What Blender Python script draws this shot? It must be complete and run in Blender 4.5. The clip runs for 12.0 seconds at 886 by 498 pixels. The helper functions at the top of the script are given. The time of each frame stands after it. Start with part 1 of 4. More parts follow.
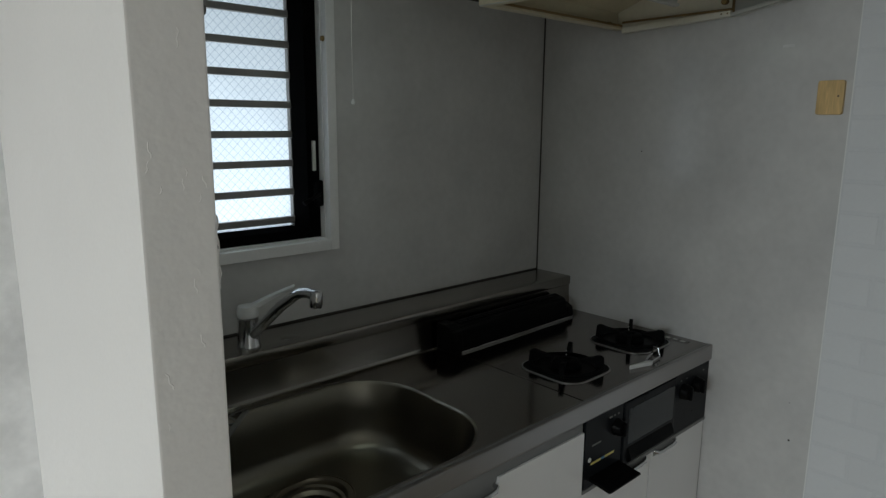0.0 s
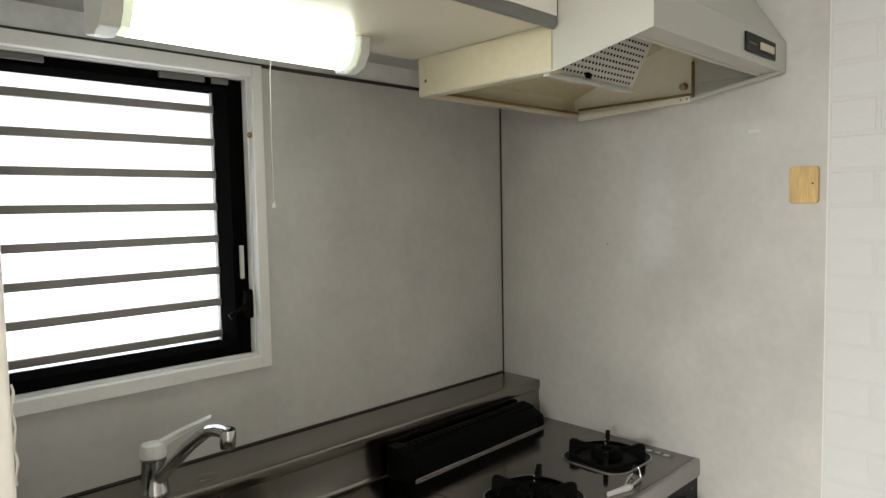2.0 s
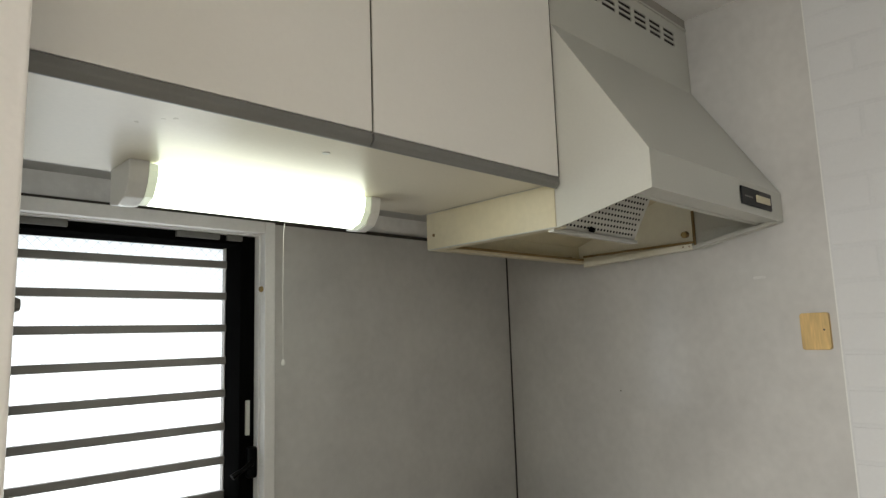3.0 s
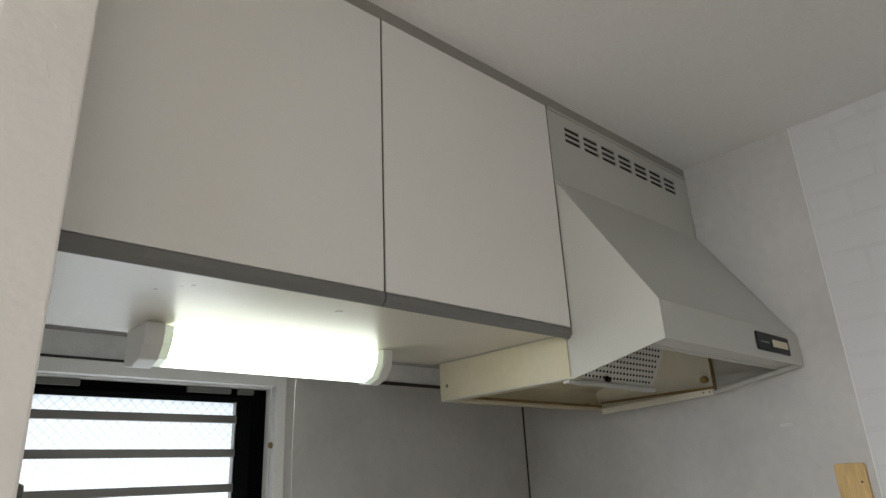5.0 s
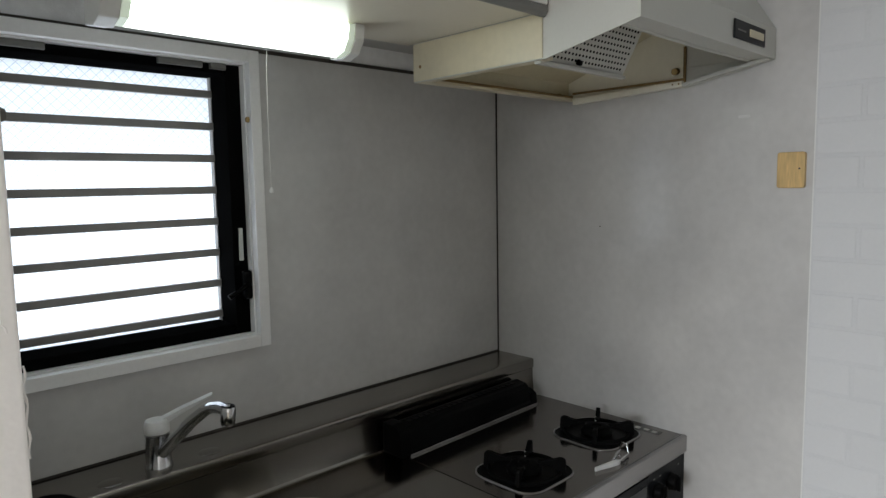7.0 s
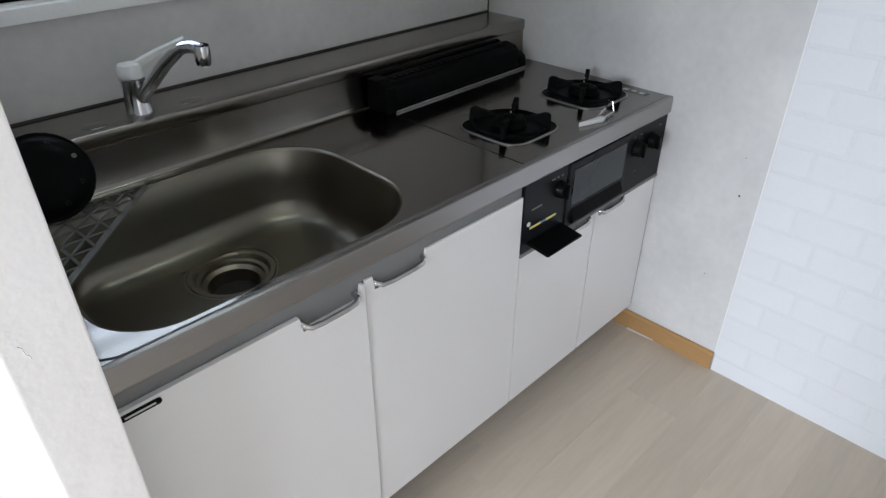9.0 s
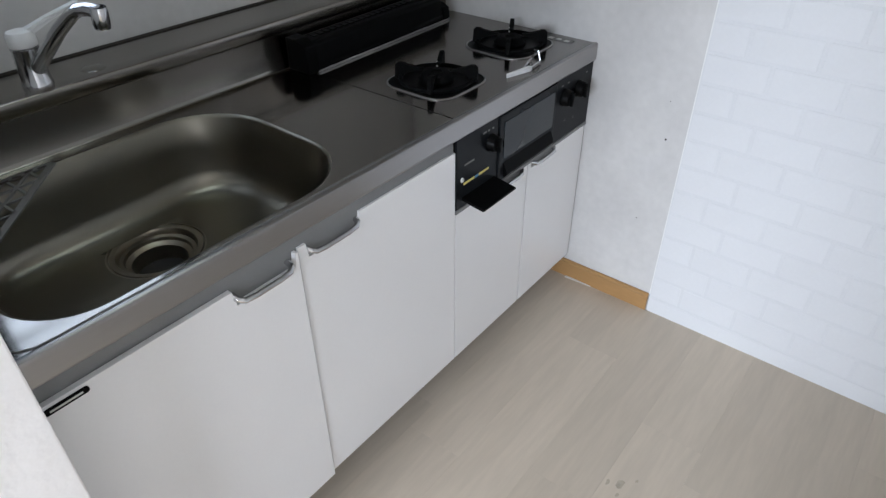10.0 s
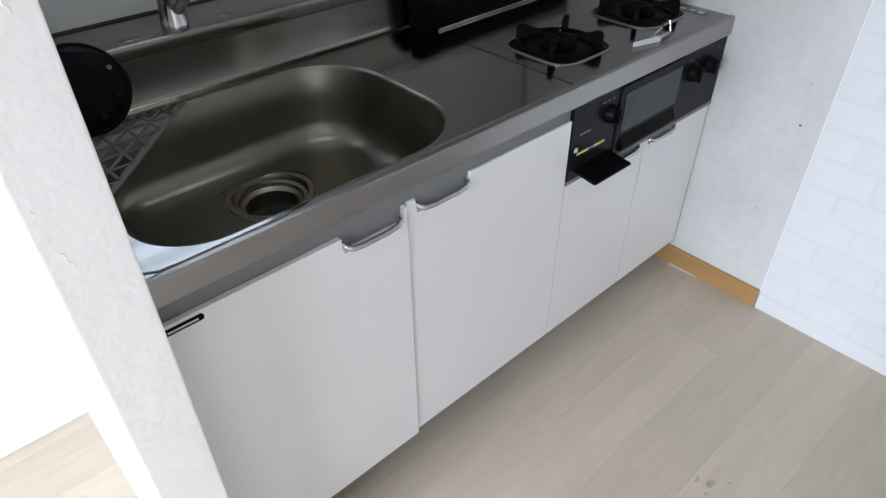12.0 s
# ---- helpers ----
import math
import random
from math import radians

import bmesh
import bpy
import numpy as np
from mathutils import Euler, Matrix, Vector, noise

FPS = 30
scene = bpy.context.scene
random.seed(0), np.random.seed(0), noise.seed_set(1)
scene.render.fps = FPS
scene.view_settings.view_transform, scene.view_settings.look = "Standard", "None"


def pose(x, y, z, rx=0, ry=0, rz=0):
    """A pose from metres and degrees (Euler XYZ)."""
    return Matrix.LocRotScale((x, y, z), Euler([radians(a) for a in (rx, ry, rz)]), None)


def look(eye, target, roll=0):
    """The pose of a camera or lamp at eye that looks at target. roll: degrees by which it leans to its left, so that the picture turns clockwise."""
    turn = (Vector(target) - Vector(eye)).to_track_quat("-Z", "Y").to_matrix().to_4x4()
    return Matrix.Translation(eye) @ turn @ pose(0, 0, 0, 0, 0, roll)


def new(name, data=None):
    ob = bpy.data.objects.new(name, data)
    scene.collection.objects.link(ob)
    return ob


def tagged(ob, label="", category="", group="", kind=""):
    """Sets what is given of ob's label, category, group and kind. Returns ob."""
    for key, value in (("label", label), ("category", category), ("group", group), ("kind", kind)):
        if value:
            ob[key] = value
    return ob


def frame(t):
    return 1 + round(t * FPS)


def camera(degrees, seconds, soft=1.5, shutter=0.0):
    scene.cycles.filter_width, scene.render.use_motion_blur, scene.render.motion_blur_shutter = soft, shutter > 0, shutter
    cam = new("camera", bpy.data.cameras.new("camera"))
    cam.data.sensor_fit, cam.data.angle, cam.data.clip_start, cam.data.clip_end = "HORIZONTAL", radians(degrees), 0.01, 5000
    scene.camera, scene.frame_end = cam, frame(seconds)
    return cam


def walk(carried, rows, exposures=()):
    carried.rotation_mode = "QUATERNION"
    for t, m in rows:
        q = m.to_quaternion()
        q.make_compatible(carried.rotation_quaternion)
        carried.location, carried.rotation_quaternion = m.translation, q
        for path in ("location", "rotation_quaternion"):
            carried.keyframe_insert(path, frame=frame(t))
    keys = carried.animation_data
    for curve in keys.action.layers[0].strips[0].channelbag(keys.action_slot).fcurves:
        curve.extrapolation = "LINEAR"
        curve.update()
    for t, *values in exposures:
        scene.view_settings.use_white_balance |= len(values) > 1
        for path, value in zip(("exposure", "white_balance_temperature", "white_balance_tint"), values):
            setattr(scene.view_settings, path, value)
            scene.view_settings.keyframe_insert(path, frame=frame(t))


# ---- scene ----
cam = camera(68.6, 12.0, soft=1.4)
PATH = [
    (0, (-1.764, -1.441, 1.375), (-0.441, 0.01, 0.998), 0.4),
    (0.5, (-1.655, -1.415, 1.382), (-0.307, 0.018, 1.022), 0.2),
    (1, (-1.604, -1.387, 1.387), (-0.239, 0.03, 1.032), -0.8),
    (1.5, (-1.582, -1.361, 1.388), (-0.197, 0.044, 1.059), -0.5),
    (2, (-1.576, -1.365, 1.413), (-0.192, 0.072, 1.281), -1.1),
    (2.5, (-1.576, -1.366, 1.438), (-0.203, 0.085, 1.529), -1.9),
    (3, (-1.581, -1.366, 1.452), (-0.215, 0.068, 1.729), -1.9),
    (3.5, (-1.585, -1.37, 1.465), (-0.238, 0.048, 1.885), -2.0),
    (3.7, (-1.588, -1.373, 1.468), (-0.248, 0.036, 1.937), -2.1),
    (4.1, (-1.589, -1.375, 1.473), (-0.272, 0.016, 2.051), -2.3),
    (4.5, (-1.588, -1.376, 1.479), (-0.298, -0.001, 2.145), -2.6),
    (4.9, (-1.587, -1.378, 1.482), (-0.308, -0.003, 2.17), -2.7),
    (5.3, (-1.587, -1.381, 1.481), (-0.289, 0.019, 2.078), -2.6),
    (5.5, (-1.589, -1.388, 1.478), (-0.28, 0.031, 2.002), -1.6),
    (6, (-1.585, -1.385, 1.465), (-0.23, 0.057, 1.755), -1.7),
    (6.5, (-1.588, -1.396, 1.443), (-0.218, 0.06, 1.491), -1.4),
    (7, (-1.587, -1.402, 1.427), (-0.211, 0.036, 1.227), -1.0),
    (7.5, (-1.589, -1.406, 1.403), (-0.229, -0.005, 0.969), -0.7),
    (7.7, (-1.572, -1.416, 1.405), (-0.24, -0.025, 0.866), -0.6),
    (8.1, (-1.569, -1.415, 1.391), (-0.288, -0.067, 0.655), -0.5),
    (8.5, (-1.574, -1.404, 1.365), (-0.347, -0.117, 0.45), -0.3),
    (8.9, (-1.58, -1.391, 1.339), (-0.39, -0.176, 0.288), -0.1),
    (9.3, (-1.581, -1.385, 1.327), (-0.389, -0.241, 0.2), -0.0),
    (9.5, (-1.578, -1.381, 1.325), (-0.389, -0.265, 0.167), 0.1),
    (10, (-1.565, -1.386, 1.323), (-0.303, -0.373, 0.148), -0.4),
    (10.5, (-1.547, -1.402, 1.323), (-0.205, -0.51, 0.139), -0.4),
    (11, (-1.544, -1.419, 1.315), (-0.156, -0.609, 0.125), -0.1),
    (11.5, (-1.564, -1.406, 1.298), (-0.255, -0.501, 0.087), 0.3),
    (12, (-1.586, -1.357, 1.291), (-0.537, -0.18, 0.062), -0.7),
]
EXPOSURES = [
    (0.0, -2.30, 6350, 3), (0.3, -1.78, 6450, 4), (0.6, -1.13, 6600, 5), (1.0, -0.75, 6900, 7), (1.5, -0.62, 7250, 7), (2.5, -0.86, 7300, 8), (3.5, -1.25, 7200, 8),
    (5.5, -1.33, 6700, 10), (6.5, -1.50, 6600, 9), (7.5, -1.0, 6350, 9), (9.5, -0.68, 5950, 11), (12.0, -0.58, 5900, 11)]
walk(cam, [(t, look(eye, target, roll)) for t, eye, target, roll in PATH], EXPOSURES)

# ---------------------------------------------------------------- light
world = bpy.data.worlds.new("world")
scene.world = world
world.use_nodes = True
sky = world.node_tree.nodes.new("ShaderNodeTexSky")
sky.sky_type = 'NISHITA'
sky.sun_disc = False
sky.sun_elevation, sky.sun_rotation = radians(45), radians(200)
world.node_tree.links.new(sky.outputs[0], world.node_tree.nodes["Background"].inputs[0])
world.node_tree.nodes["Background"].inputs[1].default_value = 0.08


def area_lamp(name, eye, target, sx, sy, watts, color, spread=180):
    data = bpy.data.lights.new(name, 'AREA')
    data.shape, data.size, data.size_y, data.energy, data.color = 'RECTANGLE', sx, sy, watts, color
    data.spread = radians(spread)
    ob = new(name, data)
    ob.matrix_world = look(eye, target)
    return ob


# daylight of the sky outside the adjoining room's large window, and outside the kitchen window
area_lamp("balcony_daylight", (-6.5, -1.75, 2.45), (-4.7, -1.75, 2.12), 3.4, 1.9, 1080, (0.91, 0.945, 1.0))
area_lamp("kitchen_daylight", (-1.12, 0.60, 1.05), (-1.12, 0.0, 1.35), 0.9, 0.8, 28, (0.85, 0.925, 1.0))

# ---------------------------------------------------------------- materials


def mat(name, color, rough=0.5, metal=0.0, var=0.06, scale=6.0, fine=0.03, fine_scale=160.0, bump=0.0, bump_scale=200.0,
        stretch=(1, 1, 1), tint=None, per_object=0.0, coat=0.0, spec=0.5, rough_var=0.08):
    m = bpy.data.materials.new(name)
    m.use_nodes = True
    nt = m.node_tree
    N, L = nt.nodes, nt.links
    b = N["Principled BSDF"]
    b.inputs["Roughness"].default_value, b.inputs["Metallic"].default_value = rough, metal
    b.inputs["Specular IOR Level"].default_value = spec
    b.inputs["Coat Weight"].default_value = coat
    tc = N.new("ShaderNodeTexCoord")
    mp = N.new("ShaderNodeMapping")
    mp.inputs["Scale"].default_value = stretch
    L.new(tc.outputs["Object"], mp.inputs[0])
    n1, n2 = N.new("ShaderNodeTexNoise"), N.new("ShaderNodeTexNoise")
    n1.inputs["Scale"].default_value, n1.inputs["Detail"].default_value = scale, 6
    n2.inputs["Scale"].default_value, n2.inputs["Detail"].default_value = fine_scale, 4
    L.new(mp.outputs[0], n1.inputs["Vector"])
    L.new(mp.outputs[0], n2.inputs["Vector"])
    # value factor: 1 + var*(n1-.5)*2 + fine*(n2-.5)*2
    a1, a2, a3 = N.new("ShaderNodeMath"), N.new("ShaderNodeMath"), N.new("ShaderNodeMath")
    a1.operation = a2.operation = 'MULTIPLY_ADD'
    L.new(n1.outputs["Fac"], a1.inputs[0])
    a1.inputs[1].default_value, a1.inputs[2].default_value = 3.2 * var, 1 - 1.6 * var
    L.new(n2.outputs["Fac"], a2.inputs[0])
    a2.inputs[1].default_value, a2.inputs[2].default_value = 3.2 * fine, 1 - 1.6 * fine
    a3.operation = 'MULTIPLY'
    L.new(a1.outputs[0], a3.inputs[0])
    L.new(a2.outputs[0], a3.inputs[1])
    last = a3
    if per_object:
        oi, a4, a5 = N.new("ShaderNodeObjectInfo"), N.new("ShaderNodeMath"), N.new("ShaderNodeMath")
        a4.operation, a5.operation = 'MULTIPLY_ADD', 'MULTIPLY'
        L.new(oi.outputs["Random"], a4.inputs[0])
        a4.inputs[1].default_value, a4.inputs[2].default_value = 2 * per_object, 1 - per_object
        L.new(a4.outputs[0], a5.inputs[0])
        L.new(a3.outputs[0], a5.inputs[1])
        last = a5
    mx = N.new("ShaderNodeMix")
    mx.data_type = 'RGBA'
    mx.inputs[6].default_value = (*color, 1)
    mx.inputs[7].default_value = (*(tint or color), 1)
    L.new(n1.outputs["Fac"], mx.inputs[0])
    vm = N.new("ShaderNodeVectorMath")
    vm.operation = 'SCALE'
    L.new(mx.outputs[2], vm.inputs[0])
    L.new(last.outputs[0], vm.inputs[3])
    L.new(vm.outputs[0], b.inputs["Base Color"])
    rr = N.new("ShaderNodeMath")
    rr.operation = 'MULTIPLY_ADD'
    rr.use_clamp = True
    L.new(n1.outputs["Fac"], rr.inputs[0])
    rr.inputs[1].default_value, rr.inputs[2].default_value = 2 * rough_var, rough - rough_var
    L.new(rr.outputs[0], b.inputs["Roughness"])
    if bump:
        n3, bp = N.new("ShaderNodeTexNoise"), N.new("ShaderNodeBump")
        n3.inputs["Scale"].default_value, n3.inputs["Detail"].default_value = bump_scale, 3
        L.new(mp.outputs[0], n3.inputs["Vector"])
        bp.inputs["Strength"].default_value, bp.inputs["Distance"].default_value = bump, 0.002
        L.new(n3.outputs["Fac"], bp.inputs["Height"])
        L.new(bp.outputs[0], b.inputs["Normal"])
    return m


def glowing(name, color, strength):
    m = bpy.data.materials.new(name)
    m.use_nodes = True
    b = m.node_tree.nodes["Principled BSDF"]
    b.inputs["Base Color"].default_value = (*color, 1)
    b.inputs["Emission Color"].default_value = (*color, 1)
    b.inputs["Emission Strength"].default_value = strength
    b.inputs["Roughness"].default_value = 0.3
    return m


def frosted_glass():
    """Obscured wired glass: scatters the daylight behind it; a diamond mesh of wire lies in it."""
    m = bpy.data.materials.new("wired_glass")
    m.use_nodes = True
    nt = m.node_tree
    N, L = nt.nodes, nt.links
    out = N["Material Output"]
    N.remove(N["Principled BSDF"])
    tc, mp = N.new("ShaderNodeTexCoord"), N.new("ShaderNodeMapping")
    mp.inputs["Rotation"].default_value = (0, radians(45), 0)
    L.new(tc.outputs["Object"], mp.inputs[0])
    waves = []
    for axis in ('X', 'Z'):
        wv = N.new("ShaderNodeTexWave")
        wv.bands_direction = axis
        wv.inputs["Scale"].default_value = 20
        wv.inputs["Distortion"].default_value = 0.6
        L.new(mp.outputs[0], wv.inputs["Vector"])
        ramp = N.new("ShaderNodeMath")
        ramp.operation = 'GREATER_THAN'
        ramp.inputs[1].default_value = 0.988
        L.new(wv.outputs["Fac"], ramp.inputs[0])
        waves.append(ramp)
    mx = N.new("ShaderNodeMath")
    mx.operation = 'MAXIMUM'
    L.new(waves[0].outputs[0], mx.inputs[0])
    L.new(waves[1].outputs[0], mx.inputs[1])
    ns = N.new("ShaderNodeTexNoise")
    ns.inputs["Scale"].default_value = 190
    L.new(tc.outputs["Object"], ns.inputs["Vector"])
    col = N.new("ShaderNodeMix")
    col.data_type = 'RGBA'
    col.inputs[6].default_value, col.inputs[7].default_value = (0.70, 0.74, 0.80, 1), (0.98, 0.98, 0.98, 1)
    L.new(ns.outputs["Fac"], col.inputs[0])
    col2 = N.new("ShaderNodeMix")
    col2.data_type = 'RGBA'
    col2.inputs[7].default_value = (0.50, 0.54, 0.60, 1)
    L.new(mx.outputs[0], col2.inputs[0])
    L.new(col.outputs[2], col2.inputs[6])
    tr, gl, mix = N.new("ShaderNodeBsdfTranslucent"), N.new("ShaderNodeBsdfGlossy"), N.new("ShaderNodeMixShader")
    gl.inputs["Roughness"].default_value = 0.25
    mix.inputs[0].default_value = 0.06
    L.new(col2.outputs[2], tr.inputs["Color"])
    L.new(tr.outputs[0], mix.inputs[1])
    L.new(gl.outputs[0], mix.inputs[2])
    L.new(mix.outputs[0], out.inputs["Surface"])
    return m


M_WALL = mat("white_wallpaper", (0.78, 0.78, 0.77), 0.75, var=0.03, scale=3, fine=0.03, fine_scale=90, bump=0.35, bump_scale=260)
M_MARBLED = mat("marbled_wallpaper", (0.84, 0.84, 0.84), 0.7, var=0.32, scale=5, fine=0.05, fine_scale=40, bump=0.3, bump_scale=180)
M_PILLAR = mat("painted_wood", (0.90, 0.87, 0.84), 0.42, var=0.02, scale=4, fine=0.02, bump=0.9, bump_scale=30)
M_BRICK = mat("embossed_brick", (0.66, 0.664, 0.668), 0.7, var=0.02, scale=9, fine=0.015, fine_scale=120, bump=0.25, bump_scale=150, per_object=0.008)
M_JOINT = mat("brick_joint", (0.64, 0.645, 0.65), 0.8, var=0.03, scale=10, bump=0.3, bump_scale=220)
M_PANEL = mat("kitchen_panel", (0.615, 0.605, 0.59), 0.16, var=0.20, scale=4.2, fine=0.05, fine_scale=48, tint=(0.525, 0.515, 0.495), rough_var=0.02, spec=0.45)
M_CEIL = mat("ceiling_paper", (0.88, 0.875, 0.865), 0.8, var=0.02, scale=4, fine=0.03, fine_scale=110, bump=0.35, bump_scale=240)
M_PLANK = mat("floor_plank", (0.58, 0.502, 0.393), 0.45, var=0.15, scale=5, fine=0.07, fine_scale=24, stretch=(0.35, 3.2, 1),
              tint=(0.485, 0.412, 0.328), per_object=0.05, bump=0.15, bump_scale=60)
M_GAP = mat("floor_gap", (0.50, 0.43, 0.335), 0.8)
M_OAK = mat("oak_trim", (0.37, 0.21, 0.08), 0.45, var=0.10, scale=9, fine=0.08, fine_scale=60, stretch=(6, 0.6, 6))
M_OAKPLATE = mat("wood_plate", (0.62, 0.42, 0.17), 0.5, var=0.3, scale=14, fine=0.2, fine_scale=60, stretch=(4, 4, 0.4))
M_DOOR = mat("white_laminate", (0.82, 0.805, 0.79), 0.34, var=0.02, scale=3, fine=0.01, rough_var=0.04)
M_UPPER = mat("cream_laminate", (0.86, 0.84, 0.80), 0.33, var=0.025, scale=3, fine=0.012, rough_var=0.04)
M_GREYPROF = mat("grey_profile", (0.18, 0.178, 0.172), 0.42, var=0.04, scale=12)
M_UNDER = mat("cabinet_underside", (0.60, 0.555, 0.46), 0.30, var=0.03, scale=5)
M_CARCASS = mat("cabinet_carcass", (0.20, 0.20, 0.197), 0.6, var=0.05)
# Plinth black; on the cabinet bodies it paints the shade in door gaps.
M_KICK_GAP = mat("plinth_and_gap_shade", (0.022, 0.021, 0.020), 0.7)
M_DECK = mat("worn_polished_steel", (0.28, 0.266, 0.245), 0.115, 1.0, var=0.03, scale=3, fine=0.02, fine_scale=60, stretch=(0.5, 3, 3), rough_var=0.03, bump=0.03, bump_scale=14)
M_STEEL = mat("brushed_steel", (0.28, 0.264, 0.238), 0.20, 1.0, var=0.02, scale=3, fine=0.015, fine_scale=50, stretch=(0.5, 3, 3), rough_var=0.03)
M_APRON = mat("satin_steel_edge", (0.35, 0.34, 0.335), 0.30, 1.0, var=0.03, scale=3, fine=0.02, fine_scale=50, stretch=(0.5, 3, 3), rough_var=0.04)
M_STOVETOP = mat("polished_steel", (0.23, 0.213, 0.197), 0.13, 1.0, var=0.03, scale=4, fine=0.02, fine_scale=60, rough_var=0.05)
M_SINK = mat("sink_steel", (0.22, 0.206, 0.170), 0.29, 1.0, var=0.02, scale=5, fine=0.01, fine_scale=130, rough_var=0.015)
M_CHROME = mat("chrome", (0.58, 0.58, 0.585), 0.13, 1.0, var=0.03, rough_var=0.04)
M_SATIN = mat("satin_metal", (0.55, 0.545, 0.53), 0.28, 1.0, var=0.05)
M_DRAIN = mat("drain_steel", (0.33, 0.30, 0.24), 0.33, 1.0, var=0.1, scale=20)
M_BLACK = mat("black_enamel", (0.004, 0.004, 0.004), 0.35, spec=0.05, var=0.3, scale=30, rough_var=0.1)
M_IRON = mat("cast_iron", (0.004, 0.004, 0.004), 0.6, spec=0.05, var=0.3, scale=60, bump=0.4, bump_scale=220)
M_BLACKPL = mat("black_plastic", (0.004, 0.004, 0.004), 0.32, spec=0.05, var=0.15, scale=25)
M_CHAR = mat("charcoal_panel", (0.010, 0.011, 0.0125), 0.3, spec=0.09, var=0.2, scale=15)
M_GLASSDK = mat("smoked_glass", (0.024, 0.029, 0.033), 0.14, var=0.05, fine=0.0, spec=0.3, rough_var=0.01)
M_ALU = mat("dark_aluminium", (0.004, 0.004, 0.004), 0.7, 0.0, spec=0.0, var=0.15, scale=20)
M_BAR = mat("grille_aluminium", (0.30, 0.285, 0.27), 0.5, 0.0, spec=0.3, var=0.08, scale=20)
M_TRIM = mat("window_trim", (0.83, 0.82, 0.80), 0.42, var=0.025, scale=6, bump=0.02, bump_scale=30)
M_HOOD = mat("hood_enamel", (0.53, 0.53, 0.485), 0.30, var=0.04, scale=5, fine=0.02, rough_var=0.06)
M_HOODIN = mat("hood_cream", (0.68, 0.63, 0.47), 0.34, var=0.08, scale=8, fine=0.05, fine_scale=60, tint=(0.60, 0.53, 0.36))
M_LINING = mat("hood_lining", (0.84, 0.81, 0.69), 0.34, var=0.05, scale=8, fine=0.03, fine_scale=60)
M_GREASE = mat("greasy_edge", (0.22, 0.14, 0.05), 0.5, var=0.3, scale=20)
M_BRASS = mat("aged_brass", (0.35, 0.24, 0.10), 0.4, 1.0, var=0.2, scale=40)
M_WHITEPL = mat("white_plastic", (0.74, 0.74, 0.72), 0.33, var=0.02)
M_GREYPL = mat("grey_plastic", (0.14, 0.137, 0.125), 0.45, var=0.06)
M_LABEL = mat("label_print", (0.62, 0.62, 0.58), 0.5, var=0.05)
M_YELLOW = mat("yellow_sticker", (0.72, 0.60, 0.18), 0.5, var=0.1)
M_BLUE = mat("blue_sticker", (0.10, 0.26, 0.45), 0.5, var=0.1)
M_DARK = mat("dark_joint", (0.045, 0.038, 0.03), 0.7, var=0.2)
M_STAIN = mat("floor_stain", (0.43, 0.37, 0.285), 0.7, var=0.3, scale=60)
M_CORD = mat("white_cord", (0.62, 0.61, 0.58), 0.6)
M_TUBE = glowing("lamp_light", (0.90, 1.0, 0.93), 9.5)
M_TUBE_END = glowing("lamp_end_light", (0.84, 0.96, 0.80), 0.75)
M_GLASS = frosted_glass()

# ---------------------------------------------------------------- mesh tools


def thing(name, base, label, category, group="", kind=""):
    ob = new(name)
    ob.location = base
    ob.empty_display_size = 0.05
    return tagged(ob, label, category, group, kind)


def origin_of(ob):
    v = Vector((0, 0, 0))
    while ob is not None:
        v += ob.location
        ob = ob.parent
    return v


def mesh_object(name, bm, material, smooth=True):
    bmesh.ops.recalc_face_normals(bm, faces=bm.faces)
    me = bpy.data.meshes.new(name)
    bm.to_mesh(me)
    bm.free()
    for m in (material if isinstance(material, (list, tuple)) else [material]):
        me.materials.append(m)
    if smooth:
        flags = [p.use_smooth for p in me.polygons]
        me.set_sharp_from_angle(angle=radians(42))
        me.polygons.foreach_set("use_smooth", flags)
    return me


def part(name, bm, material, parent, label="", smooth=True):
    """Links a bmesh in world coordinates as one mesh object under a thing or a part."""
    bmesh.ops.translate(bm, verts=bm.verts, vec=-origin_of(parent))
    ob = new(name, mesh_object(name, bm, material, smooth))
    ob.parent = parent
    return tagged(ob, label)


def solid(name, bm, material, label="", category="", kind="", smooth=True):
    ob = new(name, mesh_object(name, bm, material, smooth))
    return tagged(ob, label, category, "", kind)


def add_box(bm, x0, x1, y0, y1, z0, z1, bevel=0.0, seg=2, turn=None):
    g = bmesh.ops.create_cube(bm, size=1)
    vs = g["verts"]
    c = Vector(((x0 + x1) / 2, (y0 + y1) / 2, (z0 + z1) / 2))
    bmesh.ops.transform(bm, verts=vs, matrix=Matrix.Diagonal((abs(x1 - x0), abs(y1 - y0), abs(z1 - z0), 1)))
    if turn is not None:
        bmesh.ops.transform(bm, verts=vs, matrix=turn)
    bmesh.ops.translate(bm, verts=vs, vec=c)
    if bevel:
        es = list({e for v in vs for e in v.link_edges})
        for f in bmesh.ops.bevel(bm, geom=es, offset=bevel, segments=seg, profile=0.6, affect='EDGES')["faces"]:
            f.smooth = f.calc_area() < bevel * f.calc_perimeter()
    return bm


def box(x0, x1, y0, y1, z0, z1, bevel=0.0, seg=2, turn=None):
    return add_box(bmesh.new(), x0, x1, y0, y1, z0, z1, bevel, seg, turn)


